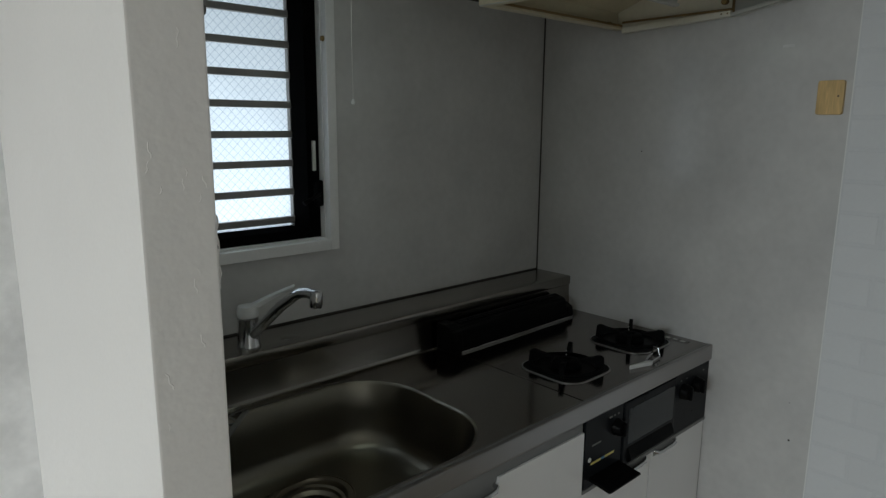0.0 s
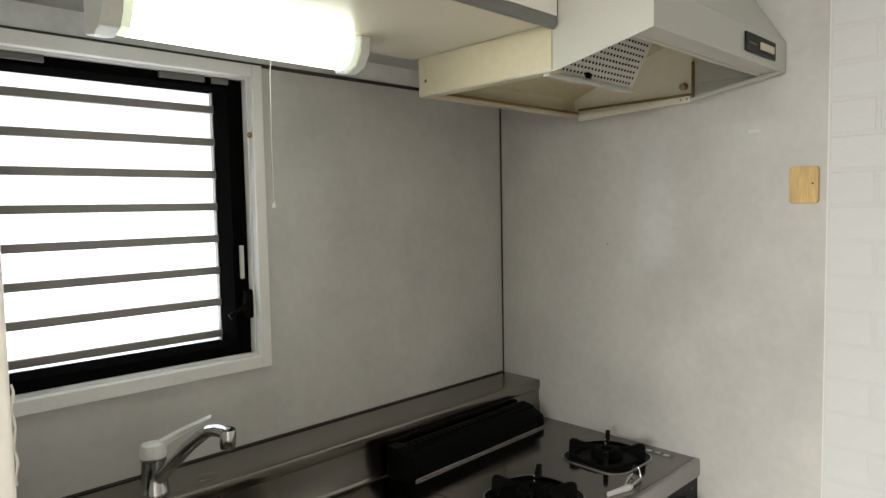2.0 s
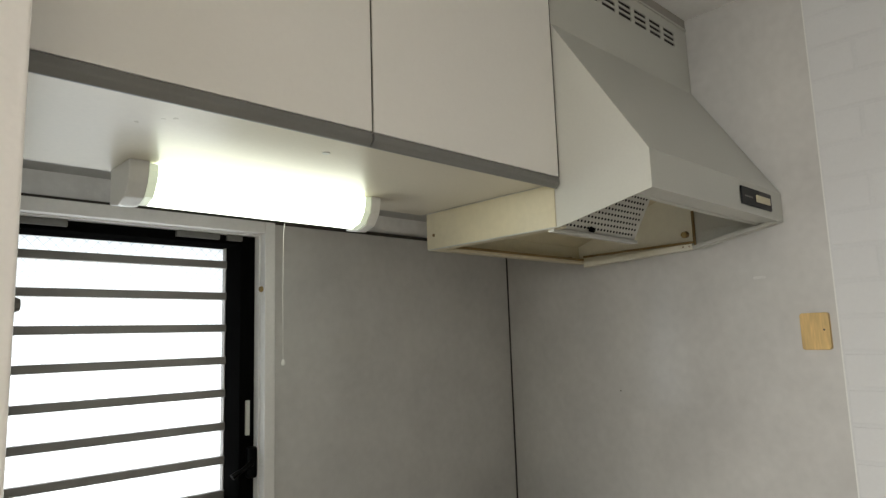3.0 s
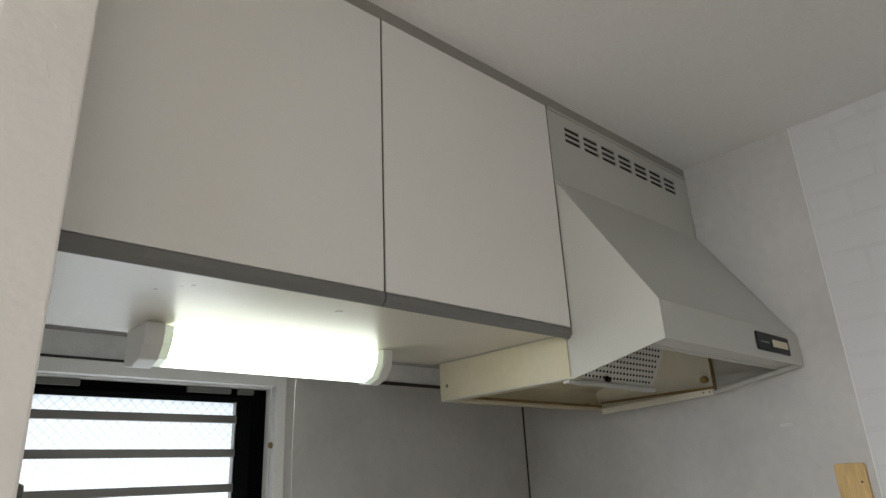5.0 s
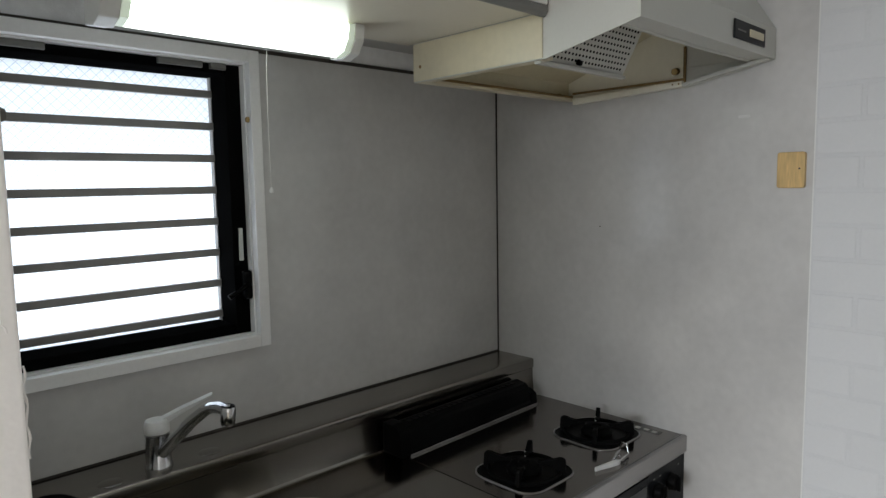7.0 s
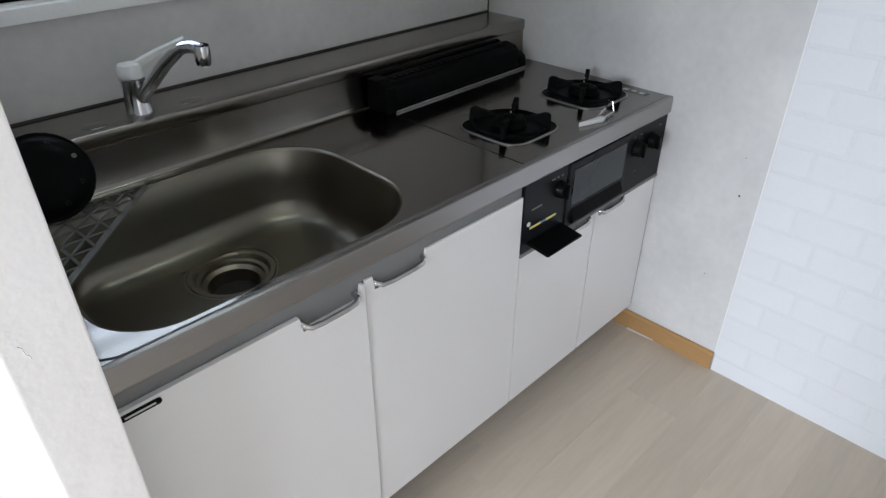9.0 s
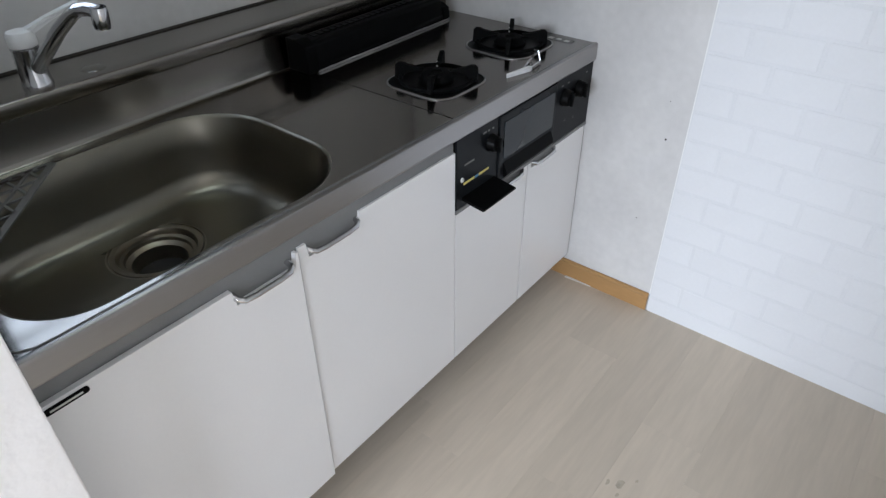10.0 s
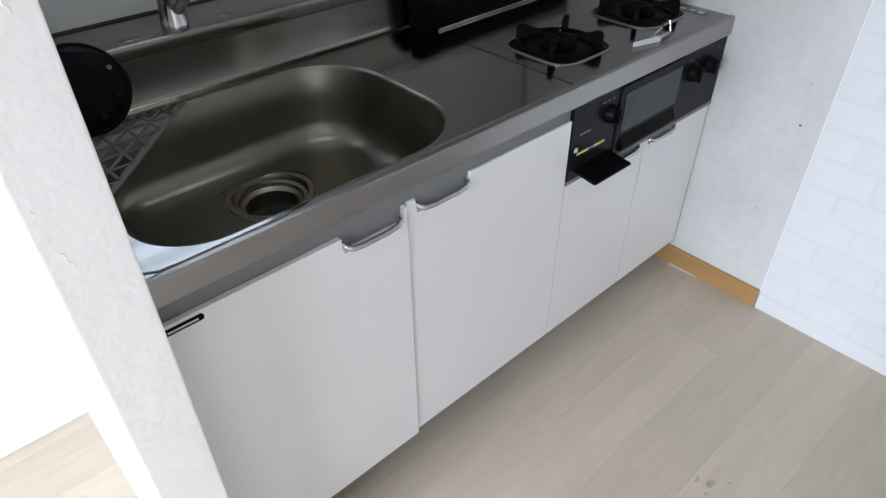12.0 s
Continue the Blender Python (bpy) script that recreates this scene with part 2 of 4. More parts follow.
def add_prism(bm, points, axis, a, b, bevel=0.0, seg=2):
    """Extrudes a polygon. axis 'x': points are (y, z); 'y': (x, z); 'z': (x, y)."""
    def put(p, d):
        return {"x": (d, p[0], p[1]), "y": (p[0], d, p[1]), "z": (p[0], p[1], d)}[axis]
    lo = [bm.verts.new(put(p, a)) for p in points]
    hi = [bm.verts.new(put(p, b)) for p in points]
    n = len(points)
    faces = [bm.faces.new(lo), bm.faces.new(hi[::-1])]
    for i in range(n):
        faces.append(bm.faces.new((lo[i], hi[i], hi[(i + 1) % n], lo[(i + 1) % n])))
    if bevel:
        es = list({e for f in faces for e in f.edges})
        for f in bmesh.ops.bevel(bm, geom=es, offset=bevel, segments=seg, profile=0.6, affect='EDGES')["faces"]:
            f.smooth = f.calc_area() < bevel * f.calc_perimeter()
    return bm


def prism(points, axis, a, b, bevel=0.0, seg=2):
    return add_prism(bmesh.new(), points, axis, a, b, bevel, seg)


def moulding(points, axis, a, b):
    """A prism whose profile is rounded: its long faces are shaded smooth."""
    bm = prism(points, axis, a, b)
    for f in bm.faces:
        f.smooth = len(f.verts) == 4
    return bm


def add_tube(bm, path, radius, n=12, caps=True):
    """A round bar along a path; radius is a number or one per point."""
    pts = [Vector(p) for p in path]
    rad = radius if isinstance(radius, (list, tuple)) else [radius] * len(pts)
    rings, ref = [], None
    for i, p in enumerate(pts):
        d = (pts[min(i + 1, len(pts) - 1)] - pts[max(i - 1, 0)]).normalized()
        if ref is None:
            ref = d.orthogonal().normalized()
        ref = (ref - d * ref.dot(d)).normalized()
        s = d.cross(ref)
        rings.append([bm.verts.new(p + rad[i] * (math.cos(2 * math.pi * k / n) * ref + math.sin(2 * math.pi * k / n) * s)) for k in range(n)])
    for r0, r1 in zip(rings, rings[1:]):
        for k in range(n):
            bm.faces.new((r0[k], r0[(k + 1) % n], r1[(k + 1) % n], r1[k])).smooth = True
    if caps:
        bm.faces.new(rings[0][::-1])
        bm.faces.new(rings[-1])
    return bm


def tube(path, radius, n=12):
    return add_tube(bmesh.new(), path, radius, n)


def add_lathe(bm, profile, centre=(0, 0, 0), axis=(0, 0, 1), n=28):
    """Turns (radius, height) points round an axis through centre."""
    q = Vector((0, 0, 1)).rotation_difference(Vector(axis)).to_matrix()
    c = Vector(centre)
    rings = []
    for r, h in profile:
        if r < 1e-6:
            rings.append([bm.verts.new(c + q @ Vector((0, 0, h)))])
        else:
            rings.append([bm.verts.new(c + q @ Vector((r * math.cos(2 * math.pi * k / n), r * math.sin(2 * math.pi * k / n), h))) for k in range(n)])
    for r0, r1 in zip(rings, rings[1:]):
        for k in range(n):
            k2 = (k + 1) % n
            if len(r0) == 1 and len(r1) == 1:
                continue
            if len(r0) == 1:
                bm.faces.new((r0[0], r1[k2], r1[k])).smooth = True
            elif len(r1) == 1:
                bm.faces.new((r0[k], r0[k2], r1[0])).smooth = True
            else:
                bm.faces.new((r0[k], r0[k2], r1[k2], r1[k])).smooth = True
    return bm


def lathe(profile, centre=(0, 0, 0), axis=(0, 0, 1), n=28):
    return add_lathe(bmesh.new(), profile, centre, axis, n)


def rounded(x0, x1, y0, y1, r, n=8):
    """A rounded rectangle, counter-clockwise. r: one radius, or four from (x0, y0) round."""
    rs = r if isinstance(r, (list, tuple)) else [r] * 4
    pts = []
    for (cx, cy, a0), rad in zip(((x0, y0, 180), (x1, y0, 270), (x1, y1, 0), (x0, y1, 90)), rs):
        ox = cx + rad if cx == x0 else cx - rad
        oy = cy + rad if cy == y0 else cy - rad
        for k in range(n + 1):
            a = radians(a0 + 90 * k / n)
            pts.append((ox + rad * math.cos(a), oy + rad * math.sin(a)))
    return pts


def loft(bm, rings, close=False):
    vr = [[bm.verts.new(p) for p in ring] for ring in rings]
    n = len(vr[0])
    for a, b in zip(vr, vr[1:]):
        for k in range(n):
            bm.faces.new((a[k], a[(k + 1) % n], b[(k + 1) % n], b[k])).smooth = True
    return vr


def fill(bm, loops):
    """Fills between loops of vertices (an outline and its holes)."""
    es = []
    for loop in loops:
        for a, b in zip(loop, loop[1:] + loop[:1]):
            es.append(bm.edges.get((a, b)) or bm.edges.new((a, b)))
    bmesh.ops.triangle_fill(bm, use_beauty=True, use_dissolve=False, edges=es)

# ---------------------------------------------------------------- setting
CEIL = 2.257
WX0, WX1, WZ0, WZ1 = -1.400, -0.860, 1.079, 1.708      # kitchen window opening
PARX0, PARX1, PARY = -1.551, -1.471, -0.750             # partition wall end
NOOK = -1.643                                           # wall opposite the kitchen unit
BRICKY = -0.930                                         # where the kitchen panel ends

floor = solid("floor", box(-4.7, 0.1, -3.6, 0.12, -0.12, -0.003), M_GAP, "pale greige wood-look plank floor", "floor", "structure")
ceiling = solid("ceiling", box(-4.7, 0.12, -3.6, 0.16, CEIL, CEIL + 0.1), M_CEIL, "white papered ceiling", "ceiling", "structure")

bm = bmesh.new()
add_box(bm, -4.7, WX0, 0, 0.15, -0.1, CEIL + 0.05)
add_box(bm, WX1, 0.12, 0, 0.15, -0.1, CEIL + 0.05)
add_box(bm, WX0, WX1, 0, 0.15, -0.1, WZ0)
add_box(bm, WX0, WX1, 0, 0.15, WZ1, CEIL + 0.05)
wall_north = solid("wall_north", bm, M_MARBLED, "white marbled wallpaper wall with a window opening", "wall", "structure")
wall_east = solid("wall_east", box(0, 0.12, -3.6, 0, -0.1, CEIL + 0.05), M_JOINT, "white wall with embossed brick-pattern wallpaper", "wall", "structure")
wall_south = solid("wall_south", box(-1.45, 0, NOOK - 0.11, NOOK, -0.1, CEIL + 0.05), M_WALL, "plain white wallpapered wall", "wall", "structure")
solid("wall_side", box(-1.45, -1.34, -3.6, NOOK - 0.11, -0.1, CEIL + 0.05), M_WALL, "plain white wallpapered wall of the next room", "wall", "structure")
solid("wall_back", box(-4.7, -1.34, -3.72, -3.6, -0.1, CEIL + 0.05), M_WALL, "plain white wall of the next room", "wall", "structure")
bm = bmesh.new()
add_box(bm, -4.82, -4.7, -3.72, -3.30, -0.1, CEIL + 0.05)
add_box(bm, -4.82, -4.7, -0.1, 0.15, -0.1, CEIL + 0.05)
add_box(bm, -4.82, -4.7, -3.30, -0.1, 2.0, CEIL + 0.05)
add_box(bm, -4.82, -4.7, -3.30, -0.1, -0.1, 0.1)
solid("wall_west", bm, M_WALL, "white wall with a large window opening to daylight", "wall", "structure")

# Unseen frame and stiles, added as dark lines for the steel to reflect.
win2 = thing("window_2", (-4.76, -1.70, 0.1), "unseen tall window frame added in the daylight opening", "window", kind="structure")
for z0, z1 in ((0.1, 0.15), (1.95, 2.0)):
    part("window_frame", box(-4.80, -4.72, -3.30, -0.1, z0, z1, 0.002), M_BAR, win2)
for y in (-3.28, -1.70, -0.12):
    part("stile", box(-4.79, -4.73, y - 0.03, y + 0.03, 0.15, 1.95, 0.002), M_BAR, win2)

partition = solid("partition_wall", box(PARX0, PARX1, PARY, 0, 0, CEIL, 0.003), M_PILLAR,
                  "narrow white-painted partition end beside the kitchen unit", "wall", "structure")
beam = solid("ceiling_beam", box(PARX1, 0, -0.268, 0, 1.790, CEIL), mat("beam_paper", (0.52, 0.52, 0.51), 0.75, var=0.05, scale=4, bump=0.3, bump_scale=200), "boxed-in grey-white beam above the window", "beam", "structure")
solid("baseboard_white", box(-4.7, PARX0 - 0.012, -0.012, 0, 0, 0.055, 0.002), M_DOOR, "white baseboard along the next room's wall", "baseboard", "structure")
solid("baseboard_side", box(PARX0 - 0.012, PARX0, PARY + 0.01, 0, 0, 0.055, 0.002), M_DOOR, "white baseboard along the partition wall", "baseboard", "structure")
solid("baseboard_oak", prism([(-0.0055, 0), (-0.0125, 0), (-0.0125, 0.050), (-0.0095, 0.0535), (-0.0095, 0.0615), (-0.0055, 0.0625)], 'y', BRICKY + 0.001, -0.02), M_OAK, "honey oak baseboard ending at the brick wallpaper", "baseboard", "structure")

solid("floor_sealant", prism([(-0.0145, -0.745), (-0.0126, -0.745), (-0.0126, -0.655), (-0.0205, -0.655)], 'z', 0.0001, 0.002), M_WHITEPL, "short pale sealant strip at the oak baseboard's foot", "trim", "structure")

# paint seal curling off the partition's inner corner, with a small dark catch above it
curl = [(PARX1 + 0.0012 + 0.0012 * math.sin(k * 1.3), PARY + 0.004, 1.275 - k * 0.006) for k in range(15)]
part("peeling_seal", tube(curl, [0.0008 + 0.0003 * (k % 3) for k in range(15)], 6), M_PILLAR, partition, "thin peeling paint seal")
part("catch", lathe([(0, 0.006), (0.005, 0.005), (0.007, 0)], (PARX1, PARY + 0.012, 1.492), (1, 0, 0), 12), M_GREYPL, partition, "small dark round catch")

# thick strokes left in the partition's paint
bm, strokes = bmesh.new(), random.Random(11)
for i in range(26):
    x, z = strokes.uniform(PARX0 + 0.008, PARX1 - 0.008), strokes.uniform(0.75, 2.15)
    lean, n = strokes.uniform(-0.35, 0.35), strokes.randint(3, 6)
    add_tube(bm, [(min(max(x + lean * 0.004 * k + 0.0012 * math.sin(k * 2.1), PARX0 + 0.005), PARX1 - 0.005), PARY, z + 0.004 * k) for k in range(n)], 0.0006, 6)
part("paint_strokes", bm, M_PILLAR, partition, "raised strokes in the paint")

# kitchen panels on both walls, with a dark joint in the corner and along the top
PZ = 1.740
bm = bmesh.new()
add_box(bm, PARX1, WX0 - 0.001, -0.005, 0, 0.80, PZ)
add_box(bm, WX1 + 0.001, -0.001, -0.005, 0, 0.80, PZ)
add_box(bm, WX0 - 0.001, WX1 + 0.001, -0.005, 0, 0.80, WZ0 - 0.001)
part("wall_panel", bm, M_PANEL, wall_north, "pale grey mottled kitchen wall panel")
part("wall_panel", box(-0.005, 0, BRICKY, -0.0055, 0.0, CEIL), M_PANEL, wall_east, "pale grey mottled kitchen wall panel")
part("panel_joint", box(-0.0085, -0.0050, -0.0085, -0.0050, 0.876, 1.742), M_DARK, wall_north, "dark corner sealant line")
part("panel_trim", box(PARX1, -0.006, -0.009, -0.0052, PZ - 0.007, PZ + 0.0015), M_DARK, wall_north, "dark line along the panel's upper edge")
part("panel_edge", box(-0.0075, 0, BRICKY - 0.003, BRICKY, 0.061, CEIL), M_WHITEPL, wall_east, "thin white edge trim")
part("lower_band", box(-0.0092, 0, NOOK + 0.001, BRICKY - 0.003, 0, 0.052, 0.001), M_BRICK, wall_east, "plain white strip at the foot of the wall")
# screw holes and a small pale mark on the panels
for y, z, r in ((-0.880, 0.557, 0.0030), (-0.845, 0.30, 0.0016), (-0.872, 0.66, 0.0012), (-0.39, 1.30, 0.0018)):
    part("screw_hole", lathe([(0, 0.0008), (r, 0.0008), (r, 0)], (-0.005, y, z), (-1, 0, 0), 10), M_DARK, wall_east, "small dark screw hole")

part("pale_mark", prism(rounded(-0.792, -0.764, 1.568, 1.575, 0.003, 4), 'x', -0.0054, -0.0050), mat("panel_pale_mark", (0.635, 0.625, 0.61), 0.17, var=0.1, scale=60), wall_east, "faint pale mark on the panel")

# window
win = thing("window_1", (-1.12, 0.06, WZ0), "black-framed window of wired obscure glass behind horizontal bars", "window", kind="structure")
TW = 0.026
part("window_trim", box(WX1, WX1 + TW, -0.018, 0.003, WZ0 - 0.027, WZ1 + 0.027, 0.002), M_TRIM, win)
part("window_trim", box(WX0 - TW, WX0, -0.018, 0.003, WZ0 - 0.027, WZ1 + 0.027, 0.002), M_TRIM, win)
part("window_sill", box(WX0, WX1, -0.018, 0.003, WZ0 - 0.027, WZ0, 0.002), M_TRIM, win)
part("window_trim", box(WX0, WX1, -0.018, 0.003, WZ1, WZ1 + 0.027, 0.002), M_TRIM, win)
# reveal boards
part("reveal_board", box(WX1 - 0.004, WX1 + 0.001, 0.003, 0.024, WZ0, WZ1), M_TRIM, win)
part("reveal_board", box(WX0 - 0.001, WX0 + 0.004, 0.003, 0.024, WZ0, WZ1), M_TRIM, win)
part("reveal_board", box(WX0 + 0.004, WX1 - 0.004, 0.003, 0.024, WZ0 - 0.001, WZ0 + 0.004), M_TRIM, win)
part("reveal_board", box(WX0 + 0.004, WX1 - 0.004, 0.003, 0.024, WZ1 - 0.004, WZ1 + 0.001), M_TRIM, win)
FX0, FX1, FZ0, FZ1 = -1.340, -0.899, 1.106, 1.684
part("window_frame", box(FX1, WX1 + 0.004, 0.0235, 0.125, WZ0, WZ1, 0.003), M_ALU, win)
part("window_frame", box(WX0 - 0.004, FX0, 0.0235, 0.125, WZ0, WZ1, 0.003), M_ALU, win)
part("window_frame", box(FX0, FX1, 0.026, 0.123, WZ0, FZ0, 0.003), M_ALU, win)
part("window_frame", box(FX0, FX1, 0.026, 0.123, FZ1, WZ1, 0.003), M_ALU, win)
part("stile", box(-0.901, -0.882, 0.098, 0.114, FZ0 - 0.01, FZ1 + 0.01, 0.002), M_BAR, win, "grey aluminium side stile")
BARZ = [1.645 - 0.0745 * i for i in range(8)]
for z in BARZ:
    part("bar", box(FX0 - 0.01, -0.884, 0.094, 0.108, z - 0.0088, z + 0.0088, 0.002), M_BAR, win)
edges = [FZ1 + 0.02] + BARZ + [FZ0 - 0.02]
for a, b in zip(edges, edges[1:]):
    part("pane", box(FX0 - 0.01, -0.880, 0.112, 0.118, b + 0.001, a - 0.001), M_GLASS, win).visible_shadow = False
# operator handle, latch plate, hinge tabs, screw
part("crank_handle", tube([(-0.874, 0.014, 1.203), (-0.880, 0.002, 1.197), (-0.904, -0.004, 1.187), (-0.920, -0.006, 1.181), (-0.928, -0.006, 1.176)], [0.008, 0.007, 0.0045, 0.0055, 0.0068]), M_BLACKPL, win, "black crank handle")
part("handle_base", box(-0.884, -0.862, 0.004, 0.026, 1.164, 1.232, 0.008, 3), M_BLACKPL, win)
part("latch_plate", box(-0.885, -0.876, 0.018, 0.0245, 1.256, 1.332, 0.001), M_LABEL, win, "pale grey latch plate")
for x, w in ((-1.300, 0.044), (-1.000, 0.048), (-0.916, 0.018)):
    part("hinge_tab", box(x - w, x + w, 0.016, 0.0265, WZ1 - 0.017, WZ1 - 0.003, 0.001), M_GREYPL, win, "dark grey hinge tab")
part("stay_screw", lathe([(0, 0.006), (0.006, 0.005), (0.007, 0)], (WX1 - 0.0035, -0.010, 1.580), (-1, 0, 0), 12), M_BRASS, win, "small metal screw in the reveal")

# ---------------------------------------------------------------- wall cabinet
CABZ, CABT, CABY = 1.733, 2.228, -0.660
cab = thing("wall_cabinet", (-1.04, -0.45, CABZ), "cream wall cabinet with two flat doors and grey grip edges", "cabinet")
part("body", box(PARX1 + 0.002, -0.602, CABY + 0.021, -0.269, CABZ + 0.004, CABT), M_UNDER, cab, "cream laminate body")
for x0, x1 in ((PARX1 + 0.002, -1.0385), (-1.0355, -0.603)):
    d = part("door", box(x0, x1, CABY, CABY + 0.019, CABZ + 0.0135, CABT - 0.002, 0.0015), M_UPPER, cab, "plain cream laminate door")
    part("grip_edge", prism([(CABY - 0.001, CABZ + 0.0125), (CABY + 0.019, CABZ + 0.0125), (CABY + 0.019, CABZ - 0.004), (CABY + 0.006, CABZ - 0.008), (CABY - 0.001, CABZ + 0.001)],
                            'x', x0, x1, 0.002), M_GREYPROF, d, "grey plastic grip edge")
for x in (-1.0384, -0.6029):
    part("door_edge", box(x - 0.0005, x + 0.0005, CABY - 0.0006, CABY + 0.015, CABZ + 0.0135, CABT - 0.002), M_DARK, cab, "dark edge line of the door")
part("screw_cap", lathe([(0, -0.001), (0.006, -0.001), (0.006, 0.002)], (-1.05, -0.56, CABZ + 0.004), (0, 0, 1), 12), M_SATIN, cab)
solid("cornice_filler", box(PARX1 + 0.002, -0.002, CABY + 0.006, -0.27, CABT + 0.001, CEIL), mat("filler_board", (0.33, 0.31, 0.28), 0.5, var=0.05),
      "thin grey-brown filler strip between cabinet and ceiling", "trim", "structure")

# ---------------------------------------------------------------- strip light with its cord
LZ = CABZ + 0.004
lamp = thing("strip_light", (-1.03, -0.32, LZ), "lit fluorescent strip light with white end caps under the cabinet", "lamp")
LX0, LX1, LYB, LYF, LB = -1.268, -0.795, -0.276, -0.366, 1.676
prof = [(LYB, LZ), (LYB, LB + 0.004), (LYB - 0.040, LB - 0.003), (LYB - 0.070, LB + 0.006), (LYF + 0.004, LB + 0.028), (LYF, LZ - 0.012), (LYF, LZ)]
part("end_cap", prism(prof, 'x', LX0, LX0 + 0.030, 0.003), M_WHITEPL, lamp, "white plastic end cap")
part("end_cap", prism(prof, 'x', LX1 - 0.022, LX1, 0.003), M_WHITEPL, lamp, "white plastic end cap")
part("housing", box(LX0 + 0.03, LX1 - 0.022, LYB - 0.022, LYB - 0.001, LB + 0.012, LZ), M_WHITEPL, lamp, "white housing")
inner = [(LYB - 0.023, LZ - 0.003), (LYB - 0.023, LB + 0.008), (LYB - 0.040, LB + 0.001), (LYB - 0.068, LB + 0.009), (LYF + 0.007, LB + 0.030), (LYF + 0.003, LZ - 0.014), (LYF + 0.003, LZ - 0.003)]
part("diffuser", prism(inner, 'x', LX0 + 0.044, LX1 - 0.036), M_TUBE, lamp, "glowing cool-white diffuser")
part("diffuser_end", prism(inner, 'x', LX0 + 0.0305, LX0 + 0.0435), M_TUBE_END, lamp, "dimmer ribbed diffuser end")
part("diffuser_end", prism(inner, 'x', LX1 - 0.0355, LX1 - 0.0225), M_TUBE_END, lamp, "dimmer ribbed diffuser end")
part("pull_cord", tube([(-0.957, -0.279, LB + 0.02), (-0.958, -0.273, LB - 0.01), (-0.959, -0.272, 1.55), (-0.958, -0.272, 1.425)], 0.0007, 6), M_CORD, lamp, "thin white pull cord")
part("cord_knob", lathe([(0, 0.008), (0.002, 0.007), (0.004, 0.001), (0.0035, -0.003), (0, -0.004)], (-0.958, -0.272, 1.4185), n=12), M_WHITEPL, lamp, "small white knob")

# ---------------------------------------------------------------- range hood
HB, HY0, HY1 = 1.653, -0.287, -0.844
hood = thing("range_hood", (-0.30, -0.45, HB), "grey-white slanted range hood with cream underside over the stove", "range hood")
LIP0, LIP1, SLZ, SLY = 1.692, 1.759, 2.056, -0.656    # lip from and to, top of the slope and its place
side = [(HY0, HB), (-0.652, HB), (HY1, LIP0), (HY1, LIP1), (SLY, SLZ), (SLY, CABT), (HY0, CABT)]
part("side_panel", prism(side, 'x', -0.600, -0.596), M_HOOD, hood, "grey-white enamelled side")
part("side_panel", prism(side, 'x', -0.012, -0.008, 0.001), M_HOOD, hood, "grey-white enamelled side")
# lower side skin, yellowed, below the cabinet
part("side_skin", box(-0.6025, -0.600, -0.646, HY0 - 0.001, HB + 0.002, CABZ + 0.002), M_HOODIN, hood, "yellowed cream lower side")
T = 0.004
part("front_lip", box(-0.596, -0.012, HY1, HY1 + T, LIP0, LIP1, 0.0015), M_HOOD, hood)
part("slope_panel", prism([(HY1, LIP1), (SLY, SLZ), (SLY + T, SLZ - 0.002), (HY1 + T, LIP1 - 0.002)], 'x', -0.596, -0.012), M_HOOD, hood, "slanted grey-white front")
# upper front with slots cut through
bm = bmesh.new()
UX0, UX1, UZ0, UZ1 = -0.596, -0.012, SLZ, CABT
gx = [UX0]
for g in range(7):
    a = -0.540 + g * 0.0685
    gx += [a, a + 0.054]
gx.append(UX1)
sz = [UZ0, 2.163, 2.172, 2.177, 2.186, 2.191, 2.200, UZ1]
for i in range(len(gx) - 1):
    for k in range(len(sz) - 1):
        if i % 2 == 1 and k % 2 == 1:
            continue
        bm.faces.new([bm.verts.new(p) for p in ((gx[i], SLY, sz[k]), (gx[i + 1], SLY, sz[k]), (gx[i + 1], SLY, sz[k + 1]), (gx[i], SLY, sz[k + 1]))])
bmesh.ops.remove_doubles(bm, verts=bm.verts, dist=1e-5)
bmesh.ops.solidify(bm, geom=list(bm.faces), thickness=0.003)
part("vent_panel", bm, M_HOOD, hood, "upper front with rows of vent slots", smooth=False)
# Added dark sheet, standing for the shaded hollow behind the slots.
part("vent_shade", box(-0.58, -0.03, SLY + 0.012, SLY + 0.016, 2.15, 2.21), M_DARK, hood, "dark sheet for the shade behind the slots")
part("back_panel", box(-0.596, -0.012, HY0 - 0.003, HY0, HB, CABT), M_HOODIN, hood)
part("top_panel", box(-0.596, -0.012, -0.66, HY0 - 0.003, CABT - 0.004, CABT), M_HOOD, hood)
# rim of the open underside
part("rim", box(-0.596, -0.012, HY0 - 0.028, HY0 - 0.003, HB, HB + 0.006, 0.001), M_HOODIN, hood, "cream folded rim")
part("rim", box(-0.596, -0.574, -0.650, HY0 - 0.028, HB, HB + 0.006, 0.001), M_HOODIN, hood, "cream folded rim")
part("rim", prism([(-0.636, HB + 0.002), (HY0 - 0.028, HB - 0.011), (HY0 - 0.028, HB + 0.004), (-0.636, HB + 0.016)], 'x', -0.032, -0.012), M_LINING, hood, "pale folded rim")
for y in (-0.628, -0.612):
    part("rivet", lathe([(0, 0.0015), (0.002, 0.001), (0.0024, 0)], (-0.032, y, HB + 0.009), (-1, 0, 0), 8), M_GREASE, hood)
part("rim", prism([(-0.637, HB + 0.001), (HY1 + T, LIP0 - 0.002), (HY1 + T, LIP0 + 0.006), (-0.637, HB + 0.009)], 'x', -0.034, -0.012), M_HOOD, hood, "grey folded rim")
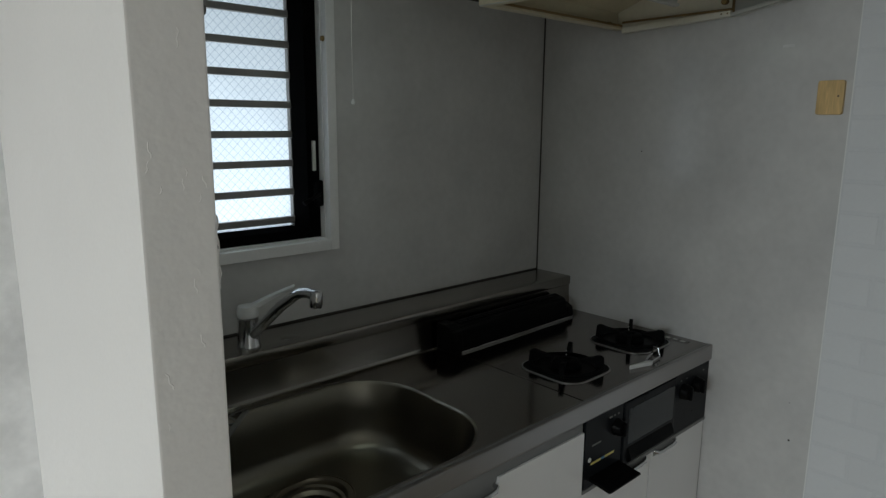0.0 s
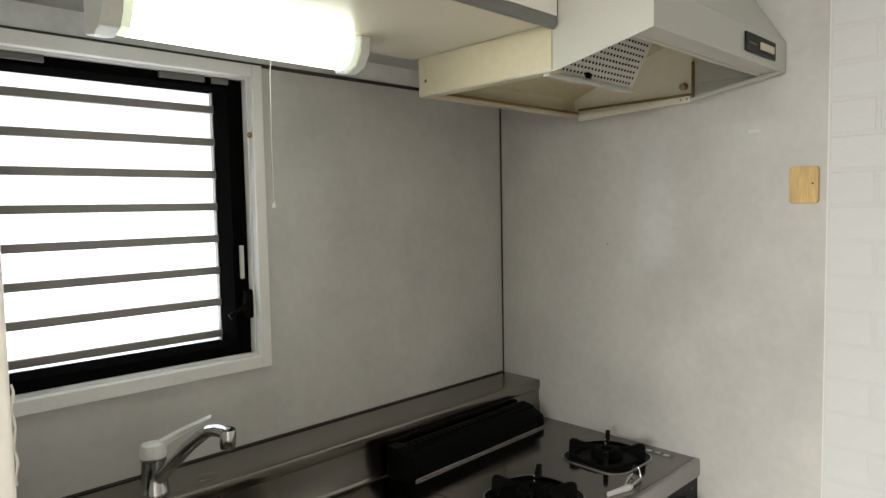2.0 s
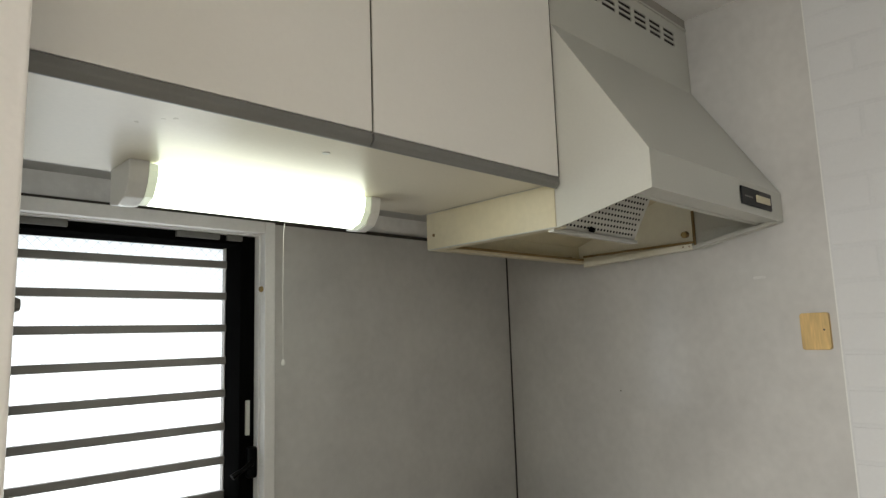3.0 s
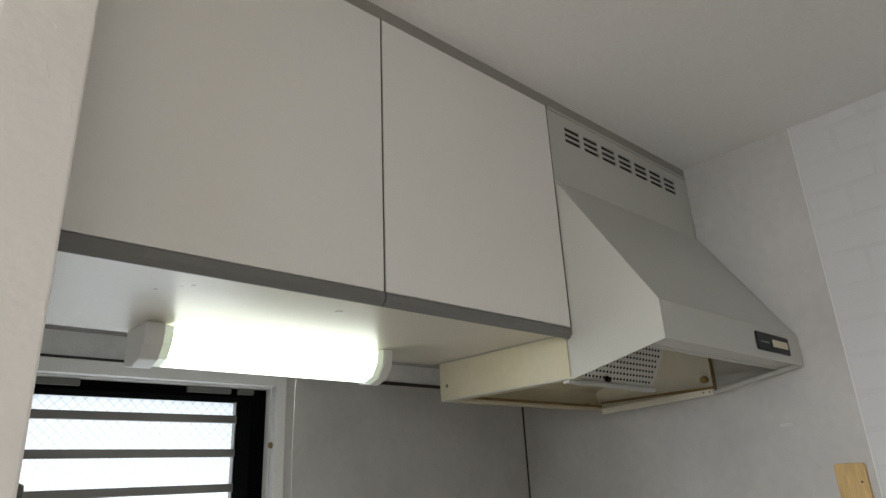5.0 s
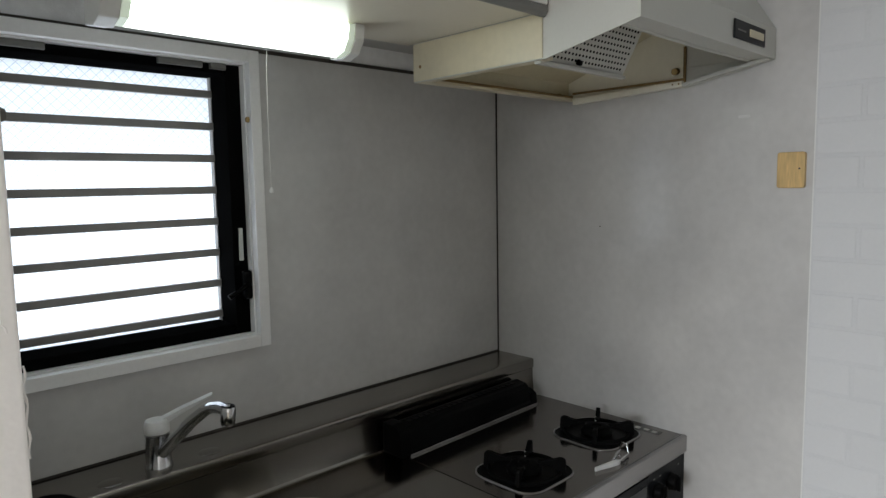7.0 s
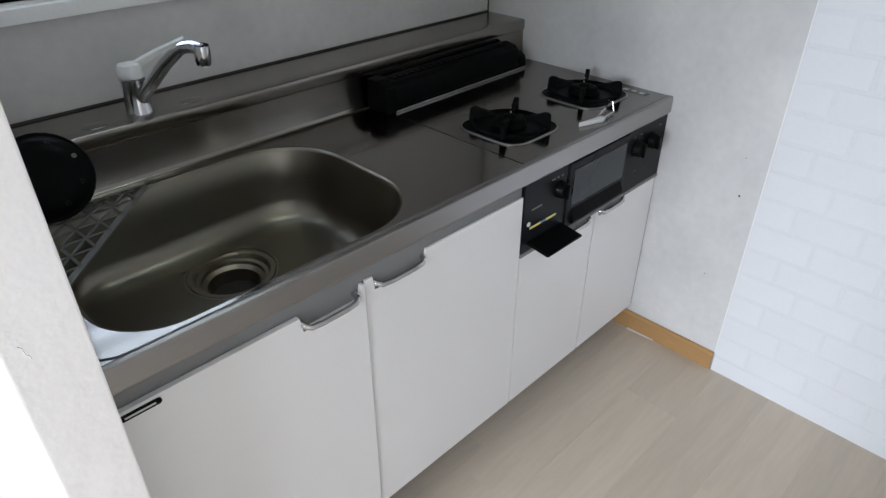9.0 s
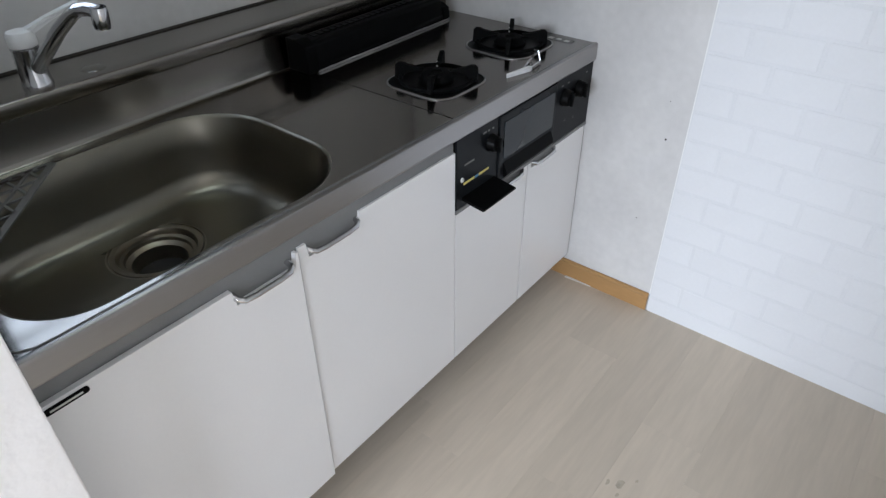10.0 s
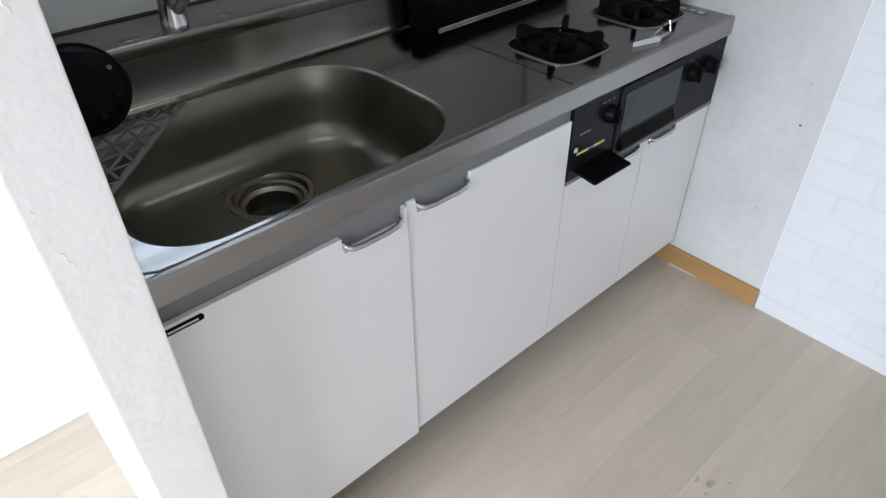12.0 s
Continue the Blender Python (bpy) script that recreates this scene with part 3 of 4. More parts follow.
part("rim", box(-0.596, -0.032, HY1 + T, HY1 + 0.048, LIP0 + 0.002, LIP0 + 0.007, 0.001), M_HOOD, hood, "grey folded rim")
part("rolled_edge", tube([(-0.590 + 0.07 * k, HY1 + 0.050 + 0.006 * math.sin(math.pi * k / 8), LIP0 + 0.003) for k in range(9)], 0.0045, 8), M_HOOD, hood, "rounded inner edge of the lip")
# greasy seam inside the rim
part("grease_line", box(-0.574, -0.034, HY0 - 0.0315, HY0 - 0.0285, HB + 0.006, HB + 0.012), M_GREASE, hood, "brown grease line")
part("grease_line", box(-0.0355, -0.0325, -0.64, HY0 - 0.03, HB + 0.015, HB + 0.021), M_GREASE, hood, "brown grease line")
# inner liner and filter
part("liner", prism([(HY0 - 0.004, HB + 0.05), (-0.60, HB + 0.16), (-0.60, HB + 0.164), (HY0 - 0.004, HB + 0.054)], 'x', -0.594, -0.014), M_HOODIN, hood, "cream inner liner")
F0, F1 = Vector((0, -0.626, 1.654)), Vector((0, -0.700, 1.790))
filt = part("grease_filter", prism([(F0.y, F0.z), (F1.y, F1.z), (F1.y + 0.005, F1.z + 0.002), (F0.y + 0.005, F0.z + 0.002)], 'x', -0.592, -0.292), M_HOOD, hood, "perforated grease filter")
hole_mesh = mesh_object("filter_hole", lathe([(0, 0.0005), (0.0026, 0.0005), (0.0026, -0.001)], n=8), M_BLACK)
un = (F1 - F0).normalized()
nrm = Vector((0, -un.z, un.y)).normalized()
for i in range(24):
    for k in range(9):
        c = F0 + Vector((-0.583 + i * 0.0118 + (k % 2) * 0.0059, 0, 0)) + un * (0.014 + k * 0.0118) + nrm * 0.0006
        o = new("filter_hole", hole_mesh)
        o.parent = filt
        o.matrix_local = Matrix.Translation(c - origin_of(filt)) @ nrm.to_track_quat('Z', 'Y').to_matrix().to_4x4()
part("filter_frame", box(-0.592, -0.290, -0.634, -0.620, 1.648, 1.655, 0.001), M_HOOD, hood, "grey filter holder")
part("side_lining", box(-0.0165, -0.0125, -0.634, HY0 - 0.004, HB + 0.004, 1.90), M_LINING, hood, "pale cream inner side lining")
part("side_lining", box(-0.0155, -0.0125, HY1 + 0.005, -0.641, 1.700, 1.757), M_HOOD, hood, "grey inner side lining")
part("bracket", box(-0.022, -0.016, -0.640, -0.634, HB + 0.012, 1.752, 0.001), M_GREASE, hood, "dark upright bracket")
part("cross_rod", tube([(-0.30, -0.800, 1.742), (-0.20, -0.800, 1.736), (-0.03, -0.800, 1.742)], 0.003, 8), M_BLACK, hood, "thin dark rod behind the lip")
part("thumbscrew", lathe([(0, 0.020), (0.008, 0.018), (0.009, 0.006), (0.004, 0.005), (0.004, 0)], (-0.026, -0.622, 1.694), (-1, 0, -0.2), 14), M_BRASS, hood, "small brass thumbscrew")
part("thumbscrew", lathe([(0, 0.010), (0.005, 0.009), (0.006, 0)], (-0.47, -0.634, 1.664), (0, -1, -0.5), 12), M_BLACK, hood, "small dark knob")
part("thumbscrew", lathe([(0, 0.010), (0.004, 0.009), (0.005, 0)], (-0.09, -0.307, 1.664), (0, -1, 0), 12), M_BRASS, hood, "small brass knob")
part("rivet", lathe([(0, 0.002), (0.0035, 0.001), (0.004, 0)], (-0.6025, -0.31, 1.685), (-1, 0, 0), 10), M_GREASE, hood)
sw = part("switch_panel", box(-0.240, -0.080, HY1 - 0.004, HY1, 1.708, 1.746, 0.002), M_CHAR, hood, "dark switch panel")
part("slide_switch", box(-0.168, -0.096, HY1 - 0.007, HY1 - 0.004, 1.719, 1.734, 0.001), M_HOODIN, sw, "cream switch button")
part("switch_text", box(-0.226, -0.186, HY1 - 0.0047, HY1 - 0.004, 1.7245, 1.7275), M_GREYPL, sw, "small pale print")

# ---------------------------------------------------------------- worktop with sink
CZ, CY = 0.762, -0.655
UL, UR = PARX1 + 0.003, -0.002
top = thing("worktop", (-0.74, -0.33, 0.715), "stainless steel worktop with raised back ledge and integral sink", "worktop")
SX0, SX1, SY0, SY1 = -1.428, -0.842, -0.627, -0.186
SR = [0.105, 0.15, 0.15, 0.11]


def sink_ring(inset, z):
    pts = rounded(SX0 + inset, SX1 - inset, SY0 + inset, SY1 - inset, [max(r - inset * 0.75, 0.045) for r in SR], 9)
    ring = []
    for k, (x, y) in enumerate(pts):
        ring.append((x, y, z))
        if k % 10 == 9:                       # points along the straight side after each corner
            u, v = pts[(k + 1) % len(pts)]
            ring += [(x + (u - x) * i / 9, y + (v - y) * i / 9, z) for i in range(1, 9)]
    return ring


bm = bmesh.new()
hole_loop = [bm.verts.new(p) for p in sink_ring(-0.003, CZ)]
outer = [bm.verts.new(p) for p in ((UL, CY + 0.004, CZ), (UR, CY + 0.004, CZ), (UR, -0.165, CZ), (UL, -0.165, CZ))]
fill(bm, [outer, hole_loop])
bmesh.ops.recalc_face_normals(bm, faces=bm.faces)
part("deck", bm, M_DECK, top, "brushed steel deck")
# front edge: small raised bead, rounded nose, apron folded back
edge = [(CY + 0.0135, CZ - 0.001), (CY + 0.0135, CZ + 0.0005), (CY + 0.010, CZ + 0.0022), (CY + 0.004, CZ + 0.0026), (CY + 0.0008, CZ + 0.0008), (CY, CZ - 0.003), (CY, CZ - 0.006), (CY, CZ - 0.037),
        (CY, CZ - 0.040), (CY + 0.0015, CZ - 0.0425), (CY + 0.02, CZ - 0.0425), (CY + 0.02, CZ - 0.038), (CY + 0.004, CZ - 0.038), (CY + 0.004, CZ - 0.003)]
part("front_edge", moulding(edge, 'x', UL, UR), M_APRON, top, "rounded satin steel front edge")
# Step in the steel rim; its dark reflection is put into the colour.
rim = [(UR, CY + 0.0145, CZ + 0.0004), (-0.72, CY + 0.0145, CZ + 0.0004), (-1.405, CY + 0.0145, CZ + 0.0004), (-1.432, CY + 0.0165, CZ + 0.0004), (-1.448, CY + 0.025, CZ + 0.0004),
       (-1.456, CY + 0.040, CZ + 0.0004), (-1.458, CY + 0.065, CZ + 0.0004), (-1.458, -0.18, CZ + 0.0004)]
part("rim_fold", tube(rim, 0.0016, 8), M_GREYPROF, top, "folded rim step, coloured dark for its reflection")
LEDGE = 0.876
ledge = [(-0.006, CZ - 0.04), (-0.006, LEDGE), (-0.010, LEDGE), (-0.118, LEDGE), (-0.1460, LEDGE), (-0.1490, LEDGE - 0.0008), (-0.1508, LEDGE - 0.0025), (-0.1514, LEDGE - 0.005), (-0.1515, LEDGE - 0.026), (-0.1505, LEDGE - 0.0285),
         (-0.1475, LEDGE - 0.031), (-0.148, LEDGE - 0.06), (-0.152, CZ + 0.010), (-0.154, CZ + 0.004), (-0.158, CZ + 0.0010), (-0.170, CZ - 0.0006), (-0.170, CZ - 0.04)]
part("back_ledge", moulding(ledge, 'x', UL, UR), M_STEEL, top, "raised steel back ledge")
part("ledge_sealant", box(UL, UR - 0.004, -0.0085, -0.0052, LEDGE - 0.001, LEDGE + 0.004), M_DARK, top, "dark sealant line")
rings = [sink_ring(-0.003, CZ), sink_ring(0.001, CZ - 0.0015), sink_ring(0.004, CZ - 0.007), sink_ring(0.012, CZ - 0.07), sink_ring(0.020, CZ - 0.115),
         sink_ring(0.027, CZ - 0.135), sink_ring(0.040, CZ - 0.149), sink_ring(0.060, CZ - 0.156), sink_ring(0.085, CZ - 0.159)]
DX, DY, DZ = -1.126, -0.338, CZ - 0.161
hole_ring = []
for x, y, z in rings[-1]:
    a = math.atan2(y - DY, x - DX)
    hole_ring.append((DX + 0.0895 * math.cos(a), DY + 0.0895 * math.sin(a), DZ))
for f in (0.35, 0.7, 1.0):
    rings.append([tuple(Vector(p).lerp(Vector(q), f)) for p, q in zip(sink_ring(0.085, CZ - 0.159), hole_ring)])
bm = bmesh.new()
loft(bm, rings)
bowl = part("sink_bowl", bm, M_SINK, top, "deep rounded stainless steel sink bowl")
part("drain", lathe([(0.0915, 0.0008), (0.0885, 0.0010), (0.0878, -0.0025), (0.0862, -0.0025), (0.0852, 0.0014), (0.080, 0.0015), (0.075, 0.0004), (0.072, -0.004), (0.0705, -0.011), (0.063, -0.013), (0.061, -0.020), (0.056, -0.023), (0.052, -0.026), (0.049, -0.06), (0.047, -0.14), (0, -0.14)],
                    (DX, DY, DZ), n=36), M_DRAIN, bowl, "wide ringed steel drain")
bm = bmesh.new()
for a in range(6):
    t = radians(a * 30 + 10)
    add_tube(bm, [(DX - 0.048 * math.cos(t), DY - 0.048 * math.sin(t), DZ - 0.062), (DX, DY, DZ - 0.074), (DX + 0.048 * math.cos(t), DY + 0.048 * math.sin(t), DZ - 0.062)], 0.0022, 6)
part("strainer", bm, M_GREYPROF, bowl, "wire strainer in the drain")
for x, y in ((-1.036, -0.105), (-1.232, -0.112)):
    part("hole_cover", lathe([(0, 0.0022), (0.019, 0.0020), (0.0225, 0.0010), (0.024, 0)], (x, y, LEDGE), n=28), M_STEEL, top, "round steel hole cover")

# ---------------------------------------------------------------- tap
TX, TY = -1.139, -0.103
tap = thing("mixer_tap", (TX, TY, LEDGE), "chrome single-lever mixer tap with a white lever", "tap")
part("body", lathe([(0.0265, 0), (0.0265, 0.005), (0.0250, 0.008), (0.0240, 0.03), (0.0225, 0.062), (0.0235, 0.064), (0.0235, 0.068), (0.021, 0.070), (0, 0.070)], (TX, TY, LEDGE), n=28), M_CHROME, tap, "chrome body")
sp = Vector((0.053, -0.212, 0)).normalized()
P = lambda d, z: (TX + sp.x * d, TY + sp.y * d, LEDGE + z)
part("spout", tube([P(0.010, 0.028), P(0.05, 0.062), P(0.11, 0.112), P(0.155, 0.143), P(0.172, 0.151), P(0.194, 0.154), P(0.216, 0.152)],
                   [0.0135, 0.0128, 0.0118, 0.011, 0.0108, 0.0108, 0.0112], 16), M_CHROME, tap, "chrome swivel spout")
part("aerator", lathe([(0, 0.034), (0.012, 0.034), (0.0135, 0.028), (0.0135, 0.006), (0.0125, 0.004), (0.0125, 0), (0.010, -0.001), (0, -0.001)], P(0.214, 0.127), (sp.x * 0.12, sp.y * 0.12, 1), 20), M_CHROME, tap, "chrome aerator tip")
part("lever_dome", lathe([(0.0235, 0.0), (0.0240, 0.006), (0.0235, 0.018), (0.0205, 0.025), (0.010, 0.028), (0, 0.0285)], (TX, TY, LEDGE + 0.0705), n=24), M_WHITEPL, tap, "white lever base")
lv = Vector((0.098, -0.030, 0)).normalized()
bm = bmesh.new()
q = Matrix.Rotation(math.atan2(lv.y, lv.x), 4, 'Z')
lev = [(-0.022, 0.088), (0.010, 0.098), (0.050, 0.114), (0.100, 0.130), (0.108, 0.134), (0.104, 0.1265), (0.060, 0.1085), (0.022, 0.093), (0.015, 0.078), (-0.024, 0.078)]
add_prism(bm, lev, 'y', -0.009, 0.009, 0.003)
bmesh.ops.transform(bm, verts=bm.verts, matrix=Matrix.Translation((TX, TY, LEDGE)) @ q)
part("lever", bm, M_WHITEPL, tap, "white plastic lever")

# ---------------------------------------------------------------- base cabinets
def door_outline(x0, x1, z0, z1, nx0, nx1, nd):
    """A door front with a grip notch cut in its upper edge between nx0 and nx1."""
    pts = [(x0, z0), (x1, z0), (x1, z1)]
    if nx1 < x1 - 0.004:
        pts += [(nx1, z1)]
    else:
        nx1 = x1 - 0.022
        pts += [(nx1, z1)]
    pts += [(nx1 - 0.003, z1 - nd), (nx0 + 0.003, z1 - nd), (nx0, z1), (x0, z1)]
    return pts


def bow_handle(parent, x0, x1, z, y):
    p = [(x0, y + 0.010, z + 0.010), (x0 + 0.001, y - 0.004, z + 0.007), (x0 + 0.010, y - 0.010, z + 0.003), (x0 + 0.03, y - 0.012, z + 0.002), (x1 - 0.03, y - 0.012, z + 0.002),
         (x1 - 0.010, y - 0.010, z + 0.003), (x1 - 0.001, y - 0.004, z + 0.007), (x1, y + 0.010, z + 0.010)]
    part("handle", tube(p, [0.0055, 0.0055, 0.0052, 0.0048, 0.0048, 0.0052, 0.0055, 0.0055], 12), M_CHROME, parent, "satin metal bow handle")


DZ0, DT1, DT2 = 0.088, 0.690, 0.548
YD = -0.646
sinkcab = thing("sink_base_cabinet", (-1.04, -0.33, 0), "white sink base cabinet with two doors and a dark plinth", "cabinet")
# Body coloured near-black to stand for the shade between the doors.
part("body", box(UL, -0.603, YD + 0.003, -0.01, DZ0 + 0.003, CZ - 0.045 - 0.172), M_KICK_GAP, sinkcab)
part("rail", box(UL, -0.603, YD + 0.003, YD + 0.036, 0.650, CZ - 0.040), M_CARCASS, sinkcab, "grey recessed rail")
part("plinth", box(UL, -0.603, -0.585, -0.570, 0, DZ0), M_KICK_GAP, sinkcab, "dark recessed plinth")
d = part("door", prism(door_outline(UL + 0.001, -1.0375, DZ0 - 0.007, DT1 - 0.003, -1.170, -1.044, 0.030), 'y', YD - 0.008, YD + 0.0025, 0.001), M_DOOR, sinkcab, "white laminate door standing slightly proud")
bow_handle(d, -1.166, -1.056, 0.664, YD - 0.008)
part("nameplate", prism(rounded(-1.460, -1.400, 0.6715, 0.6815, 0.0045, 5), 'y', YD - 0.0105, YD - 0.008), M_BLACKPL, d, "small black nameplate")
part("print", box(-1.452, -1.409, YD - 0.0111, YD - 0.0104, 0.6752, 0.6780), M_LABEL, d, "pale print bar")
d = part("door", prism([(-1.0335, DZ0), (-0.6035, DZ0), (-0.6035, DT1), (-0.888, DT1), (-0.891, DT1 - 0.03), (-1.013, DT1 - 0.03), (-1.016, DT1), (-1.0335, DT1)], 'y', YD - 0.003, YD + 0.0025, 0.001), M_DOOR, sinkcab, "white laminate door")
bow_handle(d, -1.010, -0.894, 0.666, YD)

stovecab = thing("stove_base_cabinet", (-0.30, -0.33, 0), "white narrow-door cabinet under the gas stove", "cabinet")
# Near-black body again, giving the gaps their painted shade.
part("body", box(-0.600, UR, YD + 0.003, -0.01, DZ0 + 0.003, 0.5045), M_KICK_GAP, stovecab)
part("plinth", box(-0.600, UR, -0.585, -0.570, 0, DZ0), M_KICK_GAP, stovecab, "dark recessed plinth")
part("rail", box(-0.600, UR, YD + 0.003, YD + 0.020, 0.505, DT2 - 0.012), M_CARCASS, stovecab, "grey recessed rail")
d = part("door", prism([(-0.6005, DZ0), (-0.306, DZ0), (-0.306, DT2 - 0.008), (-0.326, DT2 - 0.008), (-0.329, DT2 - 0.032), (-0.441, DT2 - 0.032), (-0.444, DT2 - 0.008), (-0.6005, DT2 - 0.008)], 'y', YD - 0.003, YD + 0.0025, 0.001), M_DOOR, stovecab, "white laminate door")
bow_handle(d, -0.438, -0.330, 0.524, YD)
d = part("door", prism([(-0.301, DZ0), (-0.0115, DZ0), (-0.0115, DT2 - 0.008), (-0.171, DT2 - 0.008), (-0.174, DT2 - 0.032), (-0.286, DT2 - 0.032), (-0.289, DT2 - 0.008), (-0.301, DT2 - 0.008)], 'y', YD - 0.003, YD + 0.0025, 0.001), M_DOOR, stovecab, "white laminate door")
bow_handle(d, -0.284, -0.176, 0.524, YD)

# ---------------------------------------------------------------- gas stove
stove = thing("gas_stove", (-0.30, -0.40, 0.55), "built-in two-burner gas stove with black front and steel top", "stove")
part("top_plate", prism(rounded(-0.598, -0.004, -0.641, -0.172, 0.006, 4), 'z', CZ + 0.0003, CZ + 0.0011, 0.0003), M_STOVETOP, stove, "polished steel top plate")
ST = CZ + 0.0011


def burner(cx, cy):
    h = 0.093
    ring = lambda i, z, r: [(x, y, z) for x, y in rounded(cx - h + i, cx + h - i, cy - h + i, cy + h - i, r, 6)]
    bm = bmesh.new()
    loft(bm, [ring(-0.002, ST, 0.050), ring(-0.002, ST + 0.002, 0.050), ring(0.0, ST + 0.0035, 0.048), ring(0.002, ST + 0.0025, 0.046)])
    part("pan_rim", bm, M_APRON, stove, "thin bright metal pan rim")
    bm = bmesh.new()
    vr = loft(bm, [ring(0.002, ST + 0.0025, 0.046), ring(0.012, ST + 0.0012, 0.04), ring(0.035, ST + 0.0008, 0.03)])
    bm.faces.new(vr[-1])
    part("drip_pan", bm, M_BLACK, stove, "black enamelled drip pan")
    part("burner_head", lathe([(0.040, 0), (0.041, 0.008), (0.036, 0.012), (0.034, 0.018), (0.027, 0.022), (0.014, 0.022), (0.012, 0.017), (0, 0.017)], (cx, cy, ST + 0.001), n=26), M_IRON, stove, "black burner head")
    bm = bmesh.new()
    for k in range(4):
        m = Matrix.Translation((cx, cy, ST)) @ Matrix.Rotation(radians(30 + 90 * k), 4, 'Z')
        b2 = prism([(0.088, 0.002), (0.096, 0.006), (0.094, 0.036), (0.088, 0.041), (0.078, 0.041), (0.066, 0.036), (0.044, 0.030), (0.030, 0.030), (0.030, 0.025), (0.050, 0.024), (0.072, 0.018), (0.078, 0.003)],
                   'y', -0.0055, 0.0055, 0.0012, 1)
        bmesh.ops.transform(b2, verts=b2.verts, matrix=m)
        tmp = bpy.data.meshes.new("prong")
        b2.to_mesh(tmp)
        b2.free()
        bm.from_mesh(tmp)
        bpy.data.meshes.remove(tmp)
    ringp = [(cx + 0.082 * math.cos(2 * math.pi * k / 32), cy + 0.082 * math.sin(2 * math.pi * k / 32), ST + 0.008) for k in range(33)]
    add_tube(bm, ringp, 0.005, 8, caps=False)
    part("grate", bm, M_IRON, stove, "four-pronged cast iron grate")
    part("igniter", tube([(cx + 0.03, cy + 0.022, ST + 0.005), (cx + 0.032, cy + 0.024, ST + 0.032)], [0.0022, 0.0012], 8), M_LABEL, stove, "thin pale igniter pin")


burner(-0.462, -0.485)
burner(-0.153, -0.478)
# exhaust cover along the back, with its bright strip
ex = [(-0.172, ST), (-0.172, ST + 0.068), (-0.184, ST + 0.072), (-0.218, ST + 0.066), (-0.227, ST + 0.058), (-0.236, ST + 0.014), (-0.236, ST)]
guard = [part("exhaust_cover", prism(ex, 'x', -0.582, -0.100, 0.003), M_BLACK, stove, "black exhaust cover")]
guard.append(part("cover_end", prism([(-0.168, ST), (-0.168, ST + 0.076), (-0.205, ST + 0.076), (-0.232, ST + 0.062), (-0.240, ST)], 'x', -0.617, -0.580, 0.004), M_BLACKPL, stove, "black end block"))
guard.append(part("cover_end", prism([(-0.170, ST), (-0.170, ST + 0.046), (-0.212, ST + 0.046), (-0.236, ST + 0.034), (-0.240, ST)], 'x', -0.102, -0.072, 0.004), M_BLACKPL, stove, "black end block"))
slot_mesh = mesh_object("exhaust_slot", box(0, 0.014, -0.206, -0.190, ST + 0.066, ST + 0.0717), M_BLACKPL)
for i in range(21):
    o = new("exhaust_slot", slot_mesh)
    o.parent = stove
    o.location = Vector((-0.562 + i * 0.0205, 0, 0)) - origin_of(stove)
    guard.append(o)
guard.append(part("bright_strip", box(-0.592, -0.076, -0.2445, -0.2365, ST, ST + 0.006, 0.001), M_CHROME, stove, "bright metal strip"))
# the cover sits slightly askew
pivot, askew = Vector((-0.60, -0.232, ST)), Matrix.Rotation(radians(1.3), 4, 'Z')
for o in guard:
    c = origin_of(o)
    o.matrix_local = Matrix.Translation(pivot + askew @ (c - pivot) + Vector((0, 0.008, 0)) - origin_of(stove)) @ askew

# front
PY = YD - 0.002
FB, FT = 0.545, CZ - 0.043
part("front_body", box(-0.600, -0.006, PY + 0.004, -0.20, FB, FT - 0.001), M_BLACK, stove)
lp = part("control_panel", box(-0.600, -0.448, PY - 0.002, PY + 0.004, FB, FT - 0.002, 0.0015), M_CHAR, stove, "charcoal control panel")
gd = part("grill_door", box(-0.445, -0.197, PY - 0.006, PY + 0.004, FB + 0.004, FT - 0.004, 0.003), M_CHAR, stove, "black grill door")
rp = part("control_panel", box(-0.194, -0.007, PY - 0.002, PY + 0.004, FB, FT - 0.002, 0.0015), M_CHAR, stove, "charcoal control panel")
part("grill_window", box(-0.428, -0.208, PY - 0.0075, PY - 0.006, FB + 0.058, FT - 0.022, 0.001), M_GLASSDK, gd, "smoked glass grill window")
part("grill_handle", prism([(PY - 0.006, FB + 0.010), (PY - 0.014, FB + 0.013), (PY - 0.018, FB + 0.020), (PY - 0.015, FB + 0.028), (PY - 0.008, FB + 0.046), (PY - 0.006, FB + 0.050)], 'x', -0.425, -0.212, 0.002), M_BLACKPL, gd, "black moulded pull")
part("bottom_trim", box(-0.602, -0.006, PY - 0.003, PY + 0.006, FB - 0.010, FB - 0.0005, 0.001), M_GREYPROF, stove, "grey lower trim")


def knob(x, z, r, parent):
    part("knob", lathe([(r, 0), (r, 0.004), (r * 0.92, 0.006), (r * 0.86, 0.018), (r * 0.78, 0.020), (0, 0.020)], (x, PY - 0.002, z), (0, -1, 0), 24), M_BLACKPL, parent, "black rotary knob")
    part("knob_grip", box(x - 0.004, x + 0.004, PY - 0.030, PY - 0.020, z - r * 0.8, z + r * 0.8, 0.002), M_BLACKPL, parent)


